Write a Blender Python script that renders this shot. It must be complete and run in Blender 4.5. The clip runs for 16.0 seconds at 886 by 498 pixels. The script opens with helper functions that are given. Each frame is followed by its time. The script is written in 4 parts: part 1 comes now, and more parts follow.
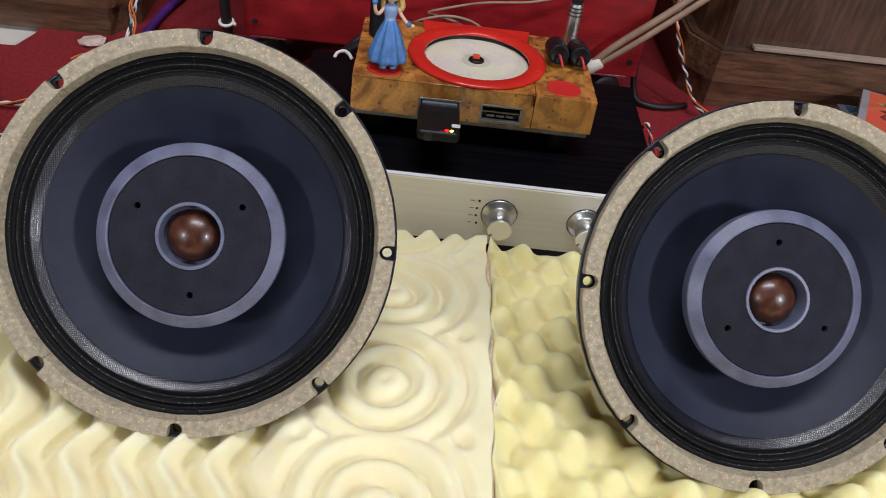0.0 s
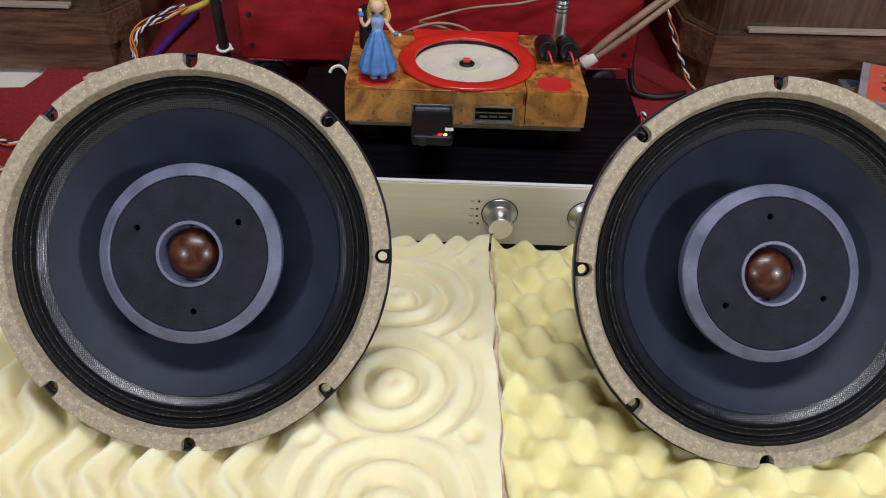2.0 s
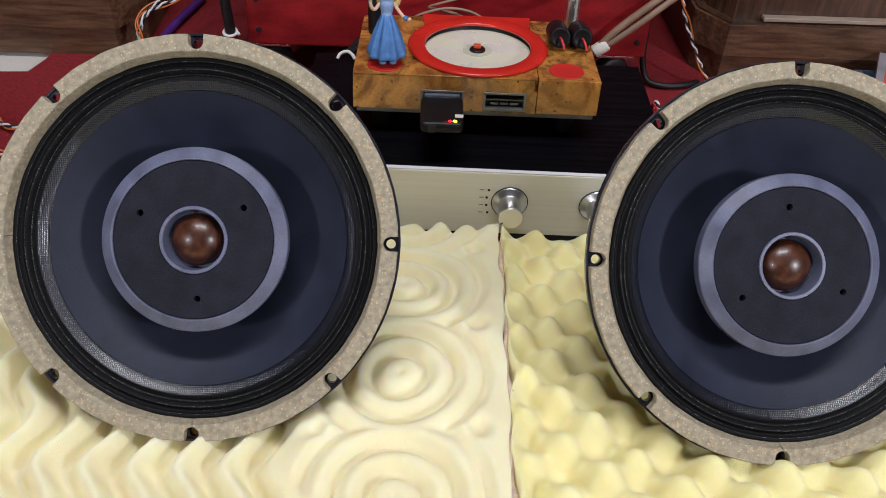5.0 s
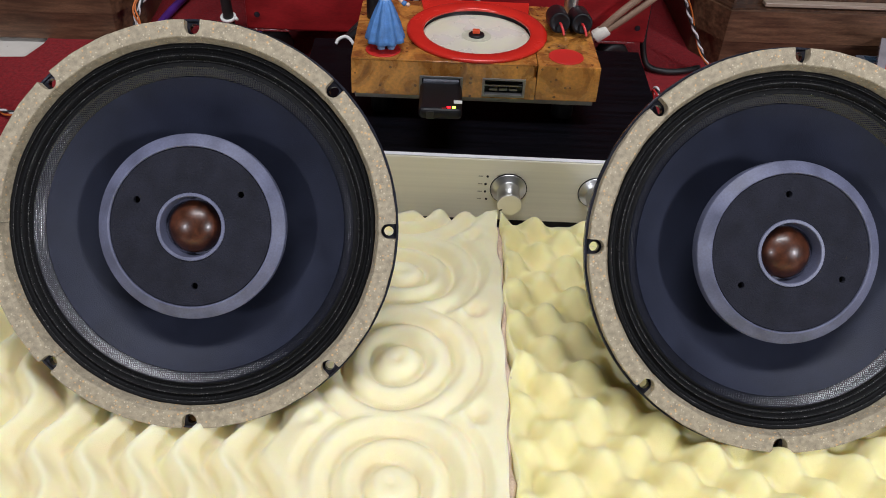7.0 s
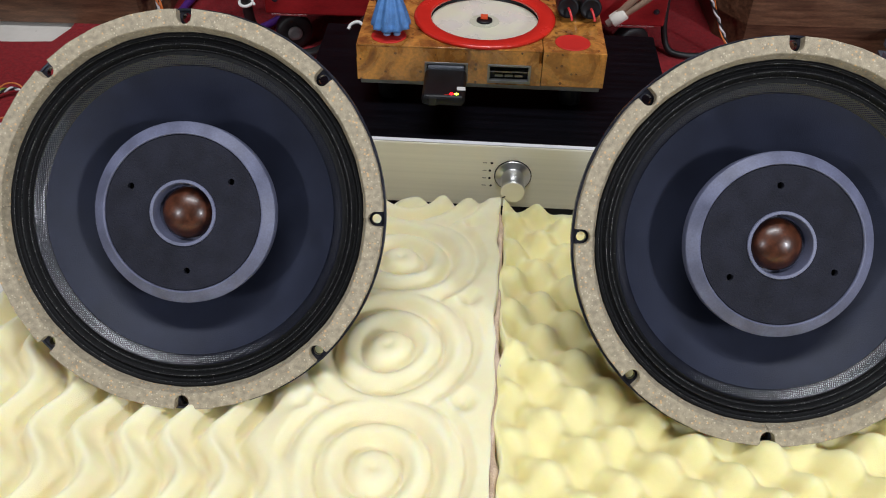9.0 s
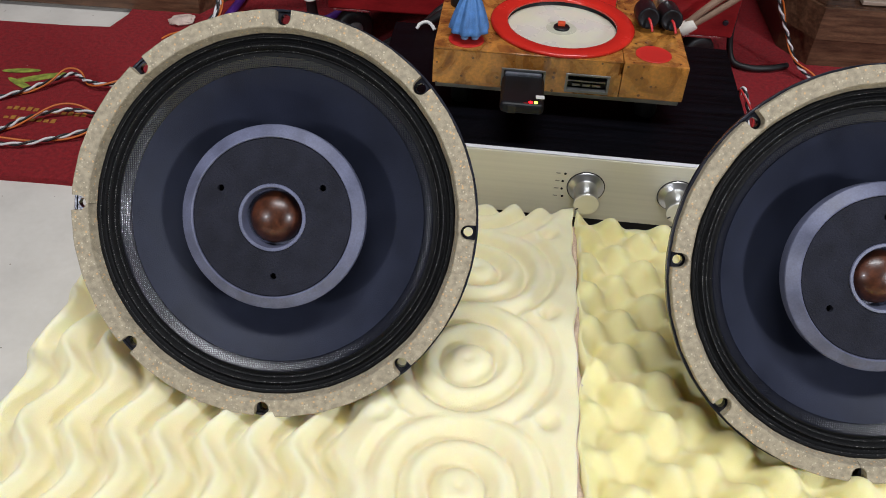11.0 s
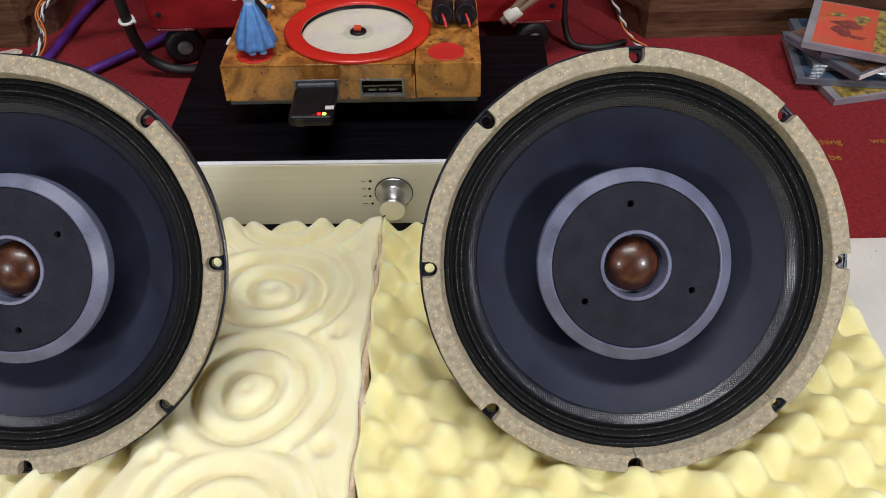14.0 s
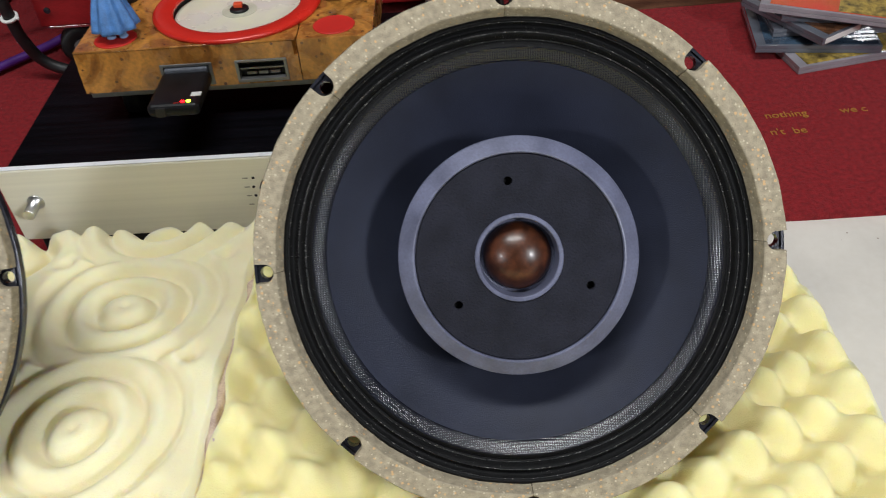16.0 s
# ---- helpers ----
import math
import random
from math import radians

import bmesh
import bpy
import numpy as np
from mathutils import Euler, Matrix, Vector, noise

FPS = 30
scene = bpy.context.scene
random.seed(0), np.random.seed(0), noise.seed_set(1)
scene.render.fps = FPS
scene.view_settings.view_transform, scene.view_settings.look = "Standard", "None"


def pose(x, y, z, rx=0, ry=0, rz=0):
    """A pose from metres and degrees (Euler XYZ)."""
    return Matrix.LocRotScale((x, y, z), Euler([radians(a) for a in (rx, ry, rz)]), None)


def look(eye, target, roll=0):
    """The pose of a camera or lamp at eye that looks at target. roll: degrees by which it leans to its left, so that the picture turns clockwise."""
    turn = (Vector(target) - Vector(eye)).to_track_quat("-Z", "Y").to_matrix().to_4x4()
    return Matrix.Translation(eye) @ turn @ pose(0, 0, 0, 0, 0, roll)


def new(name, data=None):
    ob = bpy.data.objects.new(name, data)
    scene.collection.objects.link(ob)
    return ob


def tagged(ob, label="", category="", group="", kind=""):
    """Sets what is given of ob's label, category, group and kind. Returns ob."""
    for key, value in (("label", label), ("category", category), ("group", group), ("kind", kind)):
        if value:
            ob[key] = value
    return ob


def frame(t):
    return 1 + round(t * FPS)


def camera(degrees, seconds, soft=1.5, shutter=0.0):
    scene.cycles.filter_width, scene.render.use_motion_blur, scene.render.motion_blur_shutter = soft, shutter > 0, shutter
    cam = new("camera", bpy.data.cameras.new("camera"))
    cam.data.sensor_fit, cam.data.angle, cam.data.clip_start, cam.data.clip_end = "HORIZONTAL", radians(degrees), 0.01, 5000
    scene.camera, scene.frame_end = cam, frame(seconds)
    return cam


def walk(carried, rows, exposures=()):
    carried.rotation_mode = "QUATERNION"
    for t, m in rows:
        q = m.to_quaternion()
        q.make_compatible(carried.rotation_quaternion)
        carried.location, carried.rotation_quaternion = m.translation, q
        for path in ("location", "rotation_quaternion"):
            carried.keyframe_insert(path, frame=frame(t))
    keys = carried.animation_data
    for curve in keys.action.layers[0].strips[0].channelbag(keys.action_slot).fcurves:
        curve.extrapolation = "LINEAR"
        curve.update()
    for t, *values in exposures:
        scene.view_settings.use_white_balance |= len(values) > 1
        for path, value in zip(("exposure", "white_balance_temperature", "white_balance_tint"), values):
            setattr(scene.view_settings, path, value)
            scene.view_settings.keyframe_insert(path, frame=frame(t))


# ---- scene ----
cam = camera(54.9, 16.0, soft=0.95, shutter=0.4)
PATH = [
    (0, (-0.018, -0.464, 0.63), (0.131, 1.068, -0.646), 8.6),
    (0.5, (-0.023, -0.454, 0.62), (0.1, 1.065, -0.674), 8.4),
    (1, (-0.014, -0.444, 0.607), (0.07, 1.056, -0.714), 6.7),
    (1.5, (0.009, -0.457, 0.613), (0.067, 1.037, -0.715), 3.1),
    (2, (0.008, -0.479, 0.631), (0.09, 1.073, -0.629), 2.7),
    (2.5, (0.008, -0.474, 0.624), (0.095, 1.085, -0.627), 3.4),
    (3, (0.005, -0.473, 0.624), (0.084, 1.078, -0.636), 3.5),
    (5.3, (0.005, -0.468, 0.619), (0.077, 1.066, -0.662), 2.9),
    (5.5, (0.007, -0.468, 0.619), (0.084, 1.063, -0.667), 2.8),
    (6, (0.006, -0.469, 0.621), (0.085, 1.059, -0.667), 2.9),
    (6.5, (0.004, -0.466, 0.619), (0.078, 1.057, -0.676), 2.9),
    (7, (0.007, -0.466, 0.619), (0.077, 1.051, -0.683), 3.0),
    (7.5, (-0.001, -0.46, 0.617), (0.056, 1.054, -0.689), 3.1),
    (8, (0.006, -0.456, 0.612), (0.04, 1.044, -0.71), 1.9),
    (8.5, (0.034, -0.464, 0.622), (0.042, 1.02, -0.719), 1.5),
    (9, (0.051, -0.465, 0.627), (0.016, 1.021, -0.711), 1.0),
    (9.5, (0.032, -0.471, 0.635), (-0.03, 1.03, -0.685), 1.0),
    (9.7, (0.02, -0.473, 0.634), (-0.047, 1.03, -0.684), 1.7),
    (11.8, (-0.013, -0.428, 0.63), (-0.069, 1.026, -0.742), 3.0),
    (12, (-0.003, -0.425, 0.638), (-0.055, 1.03, -0.733), 2.4),
    (12.5, (0.047, -0.41, 0.647), (-0.001, 1.054, -0.715), 0.5),
    (13, (0.119, -0.4, 0.646), (0.106, 1.07, -0.711), -0.4),
    (13.5, (0.147, -0.407, 0.642), (0.159, 1.056, -0.722), -1.1),
    (14, (0.148, -0.416, 0.637), (0.164, 1.04, -0.734), -1.3),
    (14.5, (0.137, -0.422, 0.641), (0.146, 1.03, -0.734), -1.5),
    (15, (0.17, -0.404, 0.62), (0.166, 1.073, -0.729), -2.4),
    (15.5, (0.216, -0.368, 0.573), (0.217, 1.126, -0.756), -3.6),
    (16, (0.248, -0.341, 0.546), (0.24, 1.135, -0.804), -4.5),
]
walk(cam, [(t, look(eye, target, roll)) for t, eye, target, roll in PATH],
     [(0, -0.04, 6430, 15), (2.5, -0.08, 6430, 15), (7.2, -0.03, 6400, 14), (8.5, 0, 6350, 11.5), (9.7, 0, 6380, 11.5), (12, -0.04, 6450, 12), (12.5, -0.09, 6480, 12), (13.1, 0, 6520, 12.5), (14, 0, 6600, 12), (15, 0, 6620, 11), (16, 0, 6580, 9)])

# ---- world and lights ----
world = bpy.data.worlds.new("world")
scene.world = world
world.use_nodes = True
world.node_tree.nodes["Background"].inputs[0].default_value = (0.9, 0.95, 1.0, 1)
world.node_tree.nodes["Background"].inputs[1].default_value = 0.07


def area_lamp(name, eye, target, w, h, watts, colour):
    d = bpy.data.lights.new(name, "AREA")
    d.shape, d.size, d.size_y, d.energy, d.color = "RECTANGLE", w, h, watts, colour
    ob = new(name, d)
    ob.matrix_world = look(eye, target)
    return ob


# unseen side lamps, added to suit dome highlights and cone shadows; no windows here
area_lamp("side_light_west", (-1.38, -1.50, 1.26), (-0.05, 0.05, 0.2), 0.19, 0.27, 15, (0.90, 0.94, 1.0))
area_lamp("side_light_east", (1.52, -1.42, 1.22), (0.1, 0.1, 0.15), 0.19, 0.30, 25, (0.90, 0.94, 1.0))
area_lamp("ceiling_lamp", (0.08, -0.28, 2.55), (0.08, 0.10, 0.1), 1.5, 0.30, 45, (0.95, 0.98, 1.0))


# ---- materials ----
def mat(name, colour, rough=0.5, metal=0.0, var=0.12, scale=60.0, bump=0.1, fine=900.0, coat=0.0, stretch=(1, 1, 1), sheen=0.0, sub=0.0, tint=None, rough_var=0.1, dist=0.0008, spec=0.5, warp=0.0):
    """Base colour varied at two scales, with fine relief."""
    m = bpy.data.materials.new(name)
    m.use_nodes = True
    nt = m.node_tree
    b = nt.nodes["Principled BSDF"]
    tc = nt.nodes.new("ShaderNodeTexCoord")
    mp = nt.nodes.new("ShaderNodeMapping")
    mp.inputs["Scale"].default_value = stretch
    nt.links.new(tc.outputs["Object"], mp.inputs["Vector"])
    n1 = nt.nodes.new("ShaderNodeTexNoise")
    n1.inputs["Scale"].default_value, n1.inputs["Detail"].default_value = scale, 5
    n1.inputs["Distortion"].default_value = warp
    n2 = nt.nodes.new("ShaderNodeTexNoise")
    n2.inputs["Scale"].default_value, n2.inputs["Detail"].default_value = fine, 3
    for n in (n1, n2):
        nt.links.new(mp.outputs[0], n.inputs["Vector"])
    ramp = nt.nodes.new("ShaderNodeValToRGB")
    c = Vector(colour)
    t = Vector(tint) if tint else c * (1 - 2.2 * var)
    ramp.color_ramp.elements[0].position, ramp.color_ramp.elements[1].position = 0.33, 0.66
    ramp.color_ramp.elements[0].color = (*t, 1)
    ramp.color_ramp.elements[1].color = (*(c * (1 + 0.5 * var)), 1)
    nt.links.new(n1.outputs["Fac"], ramp.inputs[0])
    mix = nt.nodes.new("ShaderNodeMix")
    mix.data_type, mix.blend_type = "RGBA", "OVERLAY"
    mix.inputs["Factor"].default_value = min(1.0, var * 2)
    nt.links.new(ramp.outputs[0], mix.inputs["A"])
    nt.links.new(n2.outputs["Fac"], mix.inputs["B"])
    nt.links.new(mix.outputs["Result"], b.inputs["Base Color"])
    mr = nt.nodes.new("ShaderNodeMapRange")
    mr.inputs["To Min"].default_value, mr.inputs["To Max"].default_value = max(0.03, rough - rough_var), min(1, rough + rough_var)
    nt.links.new(n1.outputs["Fac"], mr.inputs["Value"])
    nt.links.new(mr.outputs[0], b.inputs["Roughness"])
    b.inputs["Metallic"].default_value = metal
    b.inputs["Specular IOR Level"].default_value = spec
    b.inputs["Coat Weight"].default_value = coat
    b.inputs["Coat Roughness"].default_value = 0.08
    b.inputs["Sheen Weight"].default_value = sheen
    if sub:
        b.inputs["Subsurface Weight"].default_value = sub
        b.inputs["Subsurface Radius"].default_value = (1.0, 0.8, 0.4)
        b.inputs["Subsurface Scale"].default_value = 0.02
    bp = nt.nodes.new("ShaderNodeBump")
    bp.inputs["Strength"].default_value, bp.inputs["Distance"].default_value = bump, dist
    nt.links.new(n2.outputs["Fac"], bp.inputs["Height"])
    nt.links.new(bp.outputs[0], b.inputs["Normal"])
    return m


def add_flecks(m, colour, scale, size, share):
    """Scattered flecks of another colour over a material."""
    nt = m.node_tree
    b = nt.nodes["Principled BSDF"]
    old = b.inputs["Base Color"].links[0].from_socket
    tc = nt.nodes.new("ShaderNodeTexCoord")
    vo = nt.nodes.new("ShaderNodeTexVoronoi")
    vo.inputs["Scale"].default_value = scale
    nt.links.new(tc.outputs["Object"], vo.inputs["Vector"])
    lt = nt.nodes.new("ShaderNodeMath")
    lt.operation = "LESS_THAN"
    lt.inputs[1].default_value = size
    nt.links.new(vo.outputs["Distance"], lt.inputs[0])
    sep = nt.nodes.new("ShaderNodeSeparateColor")
    nt.links.new(vo.outputs["Color"], sep.inputs[0])
    pick = nt.nodes.new("ShaderNodeMath")
    pick.operation = "LESS_THAN"
    pick.inputs[1].default_value = share
    nt.links.new(sep.outputs[0], pick.inputs[0])
    mul = nt.nodes.new("ShaderNodeMath")
    mul.operation = "MULTIPLY"
    nt.links.new(lt.outputs[0], mul.inputs[0])
    nt.links.new(pick.outputs[0], mul.inputs[1])
    mix = nt.nodes.new("ShaderNodeMix")
    mix.data_type = "RGBA"
    nt.links.new(mul.outputs[0], mix.inputs["Factor"])
    nt.links.new(old, mix.inputs["A"])
    mix.inputs["B"].default_value = (*colour, 1)
    nt.links.new(mix.outputs["Result"], b.inputs["Base Color"])
    return m


def glow(name, colour, strength):
    m = bpy.data.materials.new(name)
    m.use_nodes = True
    b = m.node_tree.nodes["Principled BSDF"]
    b.inputs["Base Color"].default_value = (*colour, 1)
    b.inputs["Emission Color"].default_value = (*colour, 1)
    b.inputs["Emission Strength"].default_value = strength
    return m


FOAM = mat("foam", (0.88, 0.815, 0.55), 0.95, var=0.04, scale=25, bump=0.6, fine=1100, sub=0.6, tint=(0.85, 0.765, 0.49))
FOAM_B = mat("foam_warm", (0.85, 0.775, 0.42), 0.95, var=0.04, scale=25, bump=0.6, fine=1100, sub=0.6, tint=(0.80, 0.72, 0.36))
SEAM = mat("seam_cloth", (0.60, 0.48, 0.41), 0.9, var=0.2, scale=90, bump=0.3, tint=(0.46, 0.34, 0.29))
GASKET = mat("cork_gasket", (0.375, 0.318, 0.225), 0.8, var=0.14, scale=240, bump=0.5, fine=1400)
add_flecks(GASKET, (0.56, 0.36, 0.18), 330, 0.28, 0.28)
add_flecks(GASKET, (0.54, 0.47, 0.34), 520, 0.32, 0.20)
add_flecks(GASKET, (0.27, 0.22, 0.15), 610, 0.30, 0.15)
STEEL = mat("black_steel", (0.035, 0.036, 0.05), 0.24, var=0.2, scale=80, bump=0.1, metal=0.3)
CONE = mat("cone_paper", (0.0190, 0.0225, 0.041), 0.50, spec=0.31, var=0.12, scale=30, bump=0.40, fine=1700)
CLOTH = mat("doped_cloth", (0.006, 0.006, 0.0065), 0.55, spec=0.14, var=0.2, scale=300, bump=0.6, fine=1600, dist=0.0006)
# pale flecks paint small glints onto the black cloth
add_flecks(CLOTH, (0.20, 0.20, 0.19), 900, 0.2, 0.04)
GLINT = mat("glue_beads", (0.010, 0.010, 0.011), 0.3, var=0.2, scale=500, bump=0.8, fine=900)
add_flecks(GLINT, (0.30, 0.29, 0.27), 900, 0.36, 0.30)
WEAVE = mat("weave_edge", (0.008, 0.0092, 0.016), 0.18, rough_var=0.04, spec=0.7, var=0.2, scale=200, bump=0.2, fine=1200)
HOUSING = mat("grey_housing", (0.130, 0.138, 0.212), 0.40, var=0.15, scale=45, bump=0.1, fine=700, rough_var=0.12)
PAD = mat("black_pad", (0.018, 0.0187, 0.028), 0.9, spec=0.2, var=0.14, scale=60, bump=1.0, fine=800)
DOME = mat("brown_dome", (0.078, 0.022, 0.008), 0.33, var=0.28, scale=90, bump=0.06, fine=500, coat=0.12, warp=0.8)
HOLE = mat("hole_black", (0.004, 0.004, 0.004), 0.9, var=0.1)
MAGNET = mat("magnet", (0.06, 0.06, 0.065), 0.6, var=0.15)
CHAMPAGNE = mat("champagne_metal", (0.90, 0.865, 0.74), 0.45, metal=0.12, var=0.03, scale=30, bump=0.12, fine=500, stretch=(0.05, 1, 6))
ALU = mat("bright_aluminium", (0.66, 0.66, 0.66), 0.34, metal=1.0, var=0.03, bump=0.05, fine=600)
BLACKTOP = mat("black_brushed_top", (0.003, 0.003, 0.005), 0.5, spec=0.07, var=0.3, scale=60, bump=0.5, fine=350, stretch=(0.12, 3, 3))
BLACK = mat("black_plastic", (0.007, 0.007, 0.009), 0.45, spec=0.28, var=0.2, bump=0.08)
RUBBER = mat("black_rubber", (0.010, 0.010, 0.011), 0.5, var=0.2, bump=0.1)
BURL = mat("burl_wood", (0.50, 0.215, 0.042), 0.28, var=0.3, scale=22, bump=0.03, fine=300, coat=0.6, tint=(0.17, 0.060, 0.014), warp=2.2)
add_flecks(BURL, (0.09, 0.03, 0.009), 190, 0.3, 0.10)
RED = mat("red_enamel", (0.62, 0.022, 0.012), 0.25, var=0.05, scale=40, bump=0.02, coat=0.4)
REDDOT = mat("red_pad", (0.55, 0.02, 0.014), 0.5, var=0.05, bump=0.05)
REDWOOD = mat("red_painted_wood", (0.30, 0.014, 0.017), 0.33, var=0.16, scale=18, bump=0.15, fine=160, stretch=(1, 1, 3))
GREYMETAL = mat("grey_metal", (0.24, 0.24, 0.24), 0.4, metal=0.6, var=0.1, bump=0.05)
SILVER = mat("silver", (0.7, 0.7, 0.7), 0.25, metal=1.0, var=0.06, bump=0.04)
# the disc's coloured sheen is painted as a blotchy mix of two tints
DISC = mat("disc_silver", (0.74, 0.75, 0.56), 0.28, metal=0.12, var=0.08, scale=22, bump=0.01, tint=(0.70, 0.66, 0.62))
WALNUT = mat("walnut", (0.125, 0.062, 0.033), 0.42, var=0.3, scale=30, bump=0.12, fine=220, stretch=(0.7, 6, 6), tint=(0.06, 0.028, 0.015))
WALNUT_UP = mat("walnut_upright", (0.085, 0.040, 0.022), 0.38, var=0.3, scale=26, bump=0.12, fine=200, stretch=(6, 6, 0.6), tint=(0.032, 0.015, 0.009))
STRIP = mat("pale_strip", (0.34, 0.26, 0.20), 0.35, var=0.1, stretch=(0.5, 4, 4))
CARPET = mat("red_carpet", (0.285, 0.016, 0.021), 0.95, var=0.16, scale=190, bump=1.0, fine=700, sheen=0.04, spec=0.2, dist=0.002, tint=(0.185, 0.009, 0.013))
add_flecks(CARPET, (0.50, 0.36, 0.36), 85, 0.05, 0.10)
TILE = mat("pale_tile", (0.70, 0.66, 0.60), 0.35, var=0.05, scale=14, bump=0.03, fine=120)
add_flecks(TILE, (0.36, 0.30, 0.25), 120, 0.12, 0.16)
PAINT = mat("wall_paint", (0.16, 0.155, 0.15), 0.9, var=0.04, scale=3, bump=0.1, fine=90)
BLUE = mat("blue_dress", (0.075, 0.21, 0.50), 0.55, var=0.15, scale=110, bump=0.1)
BLUE_PALE = mat("pale_bodice", (0.24, 0.36, 0.58), 0.55, var=0.08)
SKIN = mat("doll_vinyl", (0.72, 0.46, 0.33), 0.45, var=0.03)
BLOND = mat("doll_hair", (0.68, 0.46, 0.16), 0.5, var=0.2, scale=300)
W_WHITE = mat("wire_white", (0.70, 0.68, 0.68), 0.45, var=0.05)
W_ORANGE = mat("wire_orange", (0.62, 0.16, 0.03), 0.45, var=0.05)
W_BLACK = mat("wire_black", (0.012, 0.012, 0.014), 0.4, var=0.1)
W_BROWN = mat("wire_brown", (0.30, 0.19, 0.13), 0.5, var=0.08)
W_PURPLE = mat("wire_purple", (0.09, 0.02, 0.22), 0.45, var=0.1)
W_RED = mat("wire_red", (0.55, 0.03, 0.03), 0.4, var=0.05)
W_YELLOW = mat("yellow_plastic", (0.55, 0.42, 0.06), 0.4, var=0.08)
CREAM = mat("cream_plastic", (0.74, 0.70, 0.62), 0.45, var=0.06)
GOLD = mat("gold_print", (0.45, 0.19, 0.03), 0.7, var=0.15, scale=300)
LEAFY = mat("green_print", (0.30, 0.34, 0.05), 0.8, var=0.25, scale=120)
PAPER = mat("white_paper", (0.78, 0.77, 0.74), 0.8, var=0.02)
CLEAR = mat("case_plastic", (0.13, 0.14, 0.17), 0.12, var=0.1, scale=30, bump=0.02, coat=0.6)
CLEAR_PALE = mat("case_plastic_pale", (0.30, 0.28, 0.31), 0.14, var=0.1, scale=30, bump=0.02, coat=0.6)
COVER_BLUE = mat("cover_blue", (0.05, 0.09, 0.14), 0.15, var=0.35, scale=30, bump=0.0, coat=0.8, tint=(0.02, 0.03, 0.05))
COVER_RED = mat("cover_red", (0.66, 0.065, 0.035), 0.15, var=0.2, scale=26, bump=0.0, coat=0.8, tint=(0.58, 0.11, 0.03))
COVER_GOLD = mat("cover_gold", (0.42, 0.29, 0.06), 0.2, var=0.35, scale=120, bump=0.0, coat=0.8, tint=(0.12, 0.09, 0.03))
COVER_BROWN = mat("cover_brown", (0.18, 0.08, 0.04), 0.2, var=0.3, scale=60, bump=0.0, coat=0.8)
MAROON = mat("maroon_print", (0.34, 0.045, 0.03), 0.2, var=0.3, scale=60, bump=0.0, coat=0.8)
INK = mat("ink", (0.03, 0.03, 0.03), 0.6, var=0.05)
GREYINK = mat("grey_ink", (0.32, 0.30, 0.26), 0.6, var=0.05)
COLLAR = mat("collar_metal", (0.14, 0.15, 0.18), 0.42, var=0.1, scale=120)
LED_RED = glow("led_red", (1.0, 0.004, 0.008), 7)
LED_GREEN = glow("led_green", (0.55, 1.0, 0.05), 7)


# weave relief for the doped edge of the cones
def weave():
    nt = WEAVE.node_tree
    b = nt.nodes["Principled BSDF"]
    tc = nt.nodes.new("ShaderNodeTexCoord")
    hs = []
    for ax in ("X", "Y"):
        w = nt.nodes.new("ShaderNodeTexWave")
        w.bands_direction = ax
        w.inputs["Scale"].default_value, w.inputs["Distortion"].default_value = 230, 0.0
        nt.links.new(tc.outputs["Object"], w.inputs["Vector"])
        hs.append(w)
    mul = nt.nodes.new("ShaderNodeMath")
    mul.operation = "MULTIPLY"
    for i, w in enumerate(hs):
        nt.links.new(w.outputs["Fac"], mul.inputs[i])
    bp = nt.nodes.new("ShaderNodeBump")
    bp.inputs["Strength"].default_value, bp.inputs["Distance"].default_value = 0.4, 0.0004
    nt.links.new(mul.outputs[0], bp.inputs["Height"])
    nt.links.new(bp.outputs[0], b.inputs["Normal"])


weave()


# ---- mesh helpers ----
def mesh_from(name, verts, faces, material, smooth=False):
    me = bpy.data.meshes.new(name)
    me.from_pydata(verts, [], faces)
    me.materials.append(material)
    if smooth:
        me.polygons.foreach_set("use_smooth", [True] * len(me.polygons))
    me.update()
    return me


def part(name, data, parent, label="", m=None):
    """Links mesh data as one part under a thing."""
    ob = new(name, data)
    ob.parent = parent
    if m is not None:
        ob.matrix_local = m
    return tagged(ob, label)


def empty(name, m, label, category, group="", kind=""):
    ob = new(name)
    ob.empty_display_size = 0.02
    ob.matrix_world = m
    return tagged(ob, label, category, group, kind)


def thing(name, data, m, label, category, group="", kind=""):
    ob = new(name, data)
    ob.matrix_world = m
    return tagged(ob, label, category, group, kind)


def merge(*bits):
    """Joins (verts, faces) lists."""
    V, F = [], []
    for v, f in bits:
        k = len(V)
        V += [tuple(p) for p in v]
        F += [[i + k for i in q] for q in f]
    return V, F


def box(x0, x1, y0, y1, z0, z1, bevel=0.001, seg=2):
    bm = bmesh.new()
    bmesh.ops.create_cube(bm, size=1)
    for v in bm.verts:
        v.co = Vector(((x0 + x1) / 2 + v.co.x * (x1 - x0), (y0 + y1) / 2 + v.co.y * (y1 - y0), (z0 + z1) / 2 + v.co.z * (z1 - z0)))
    if bevel:
        bmesh.ops.bevel(bm, geom=bm.edges[:], offset=bevel, segments=seg, affect="EDGES", profile=0.5)
    bm.verts.index_update()
    out = [v.co.copy() for v in bm.verts], [[v.index for v in f.verts] for f in bm.faces]
    bm.free()
    return out


def shifted(bit, m):
    return [m @ Vector(p) for p in bit[0]], bit[1]


def bmesh_box(name, material, *a, **k):
    return mesh_from(name, *box(*a, **k), material)


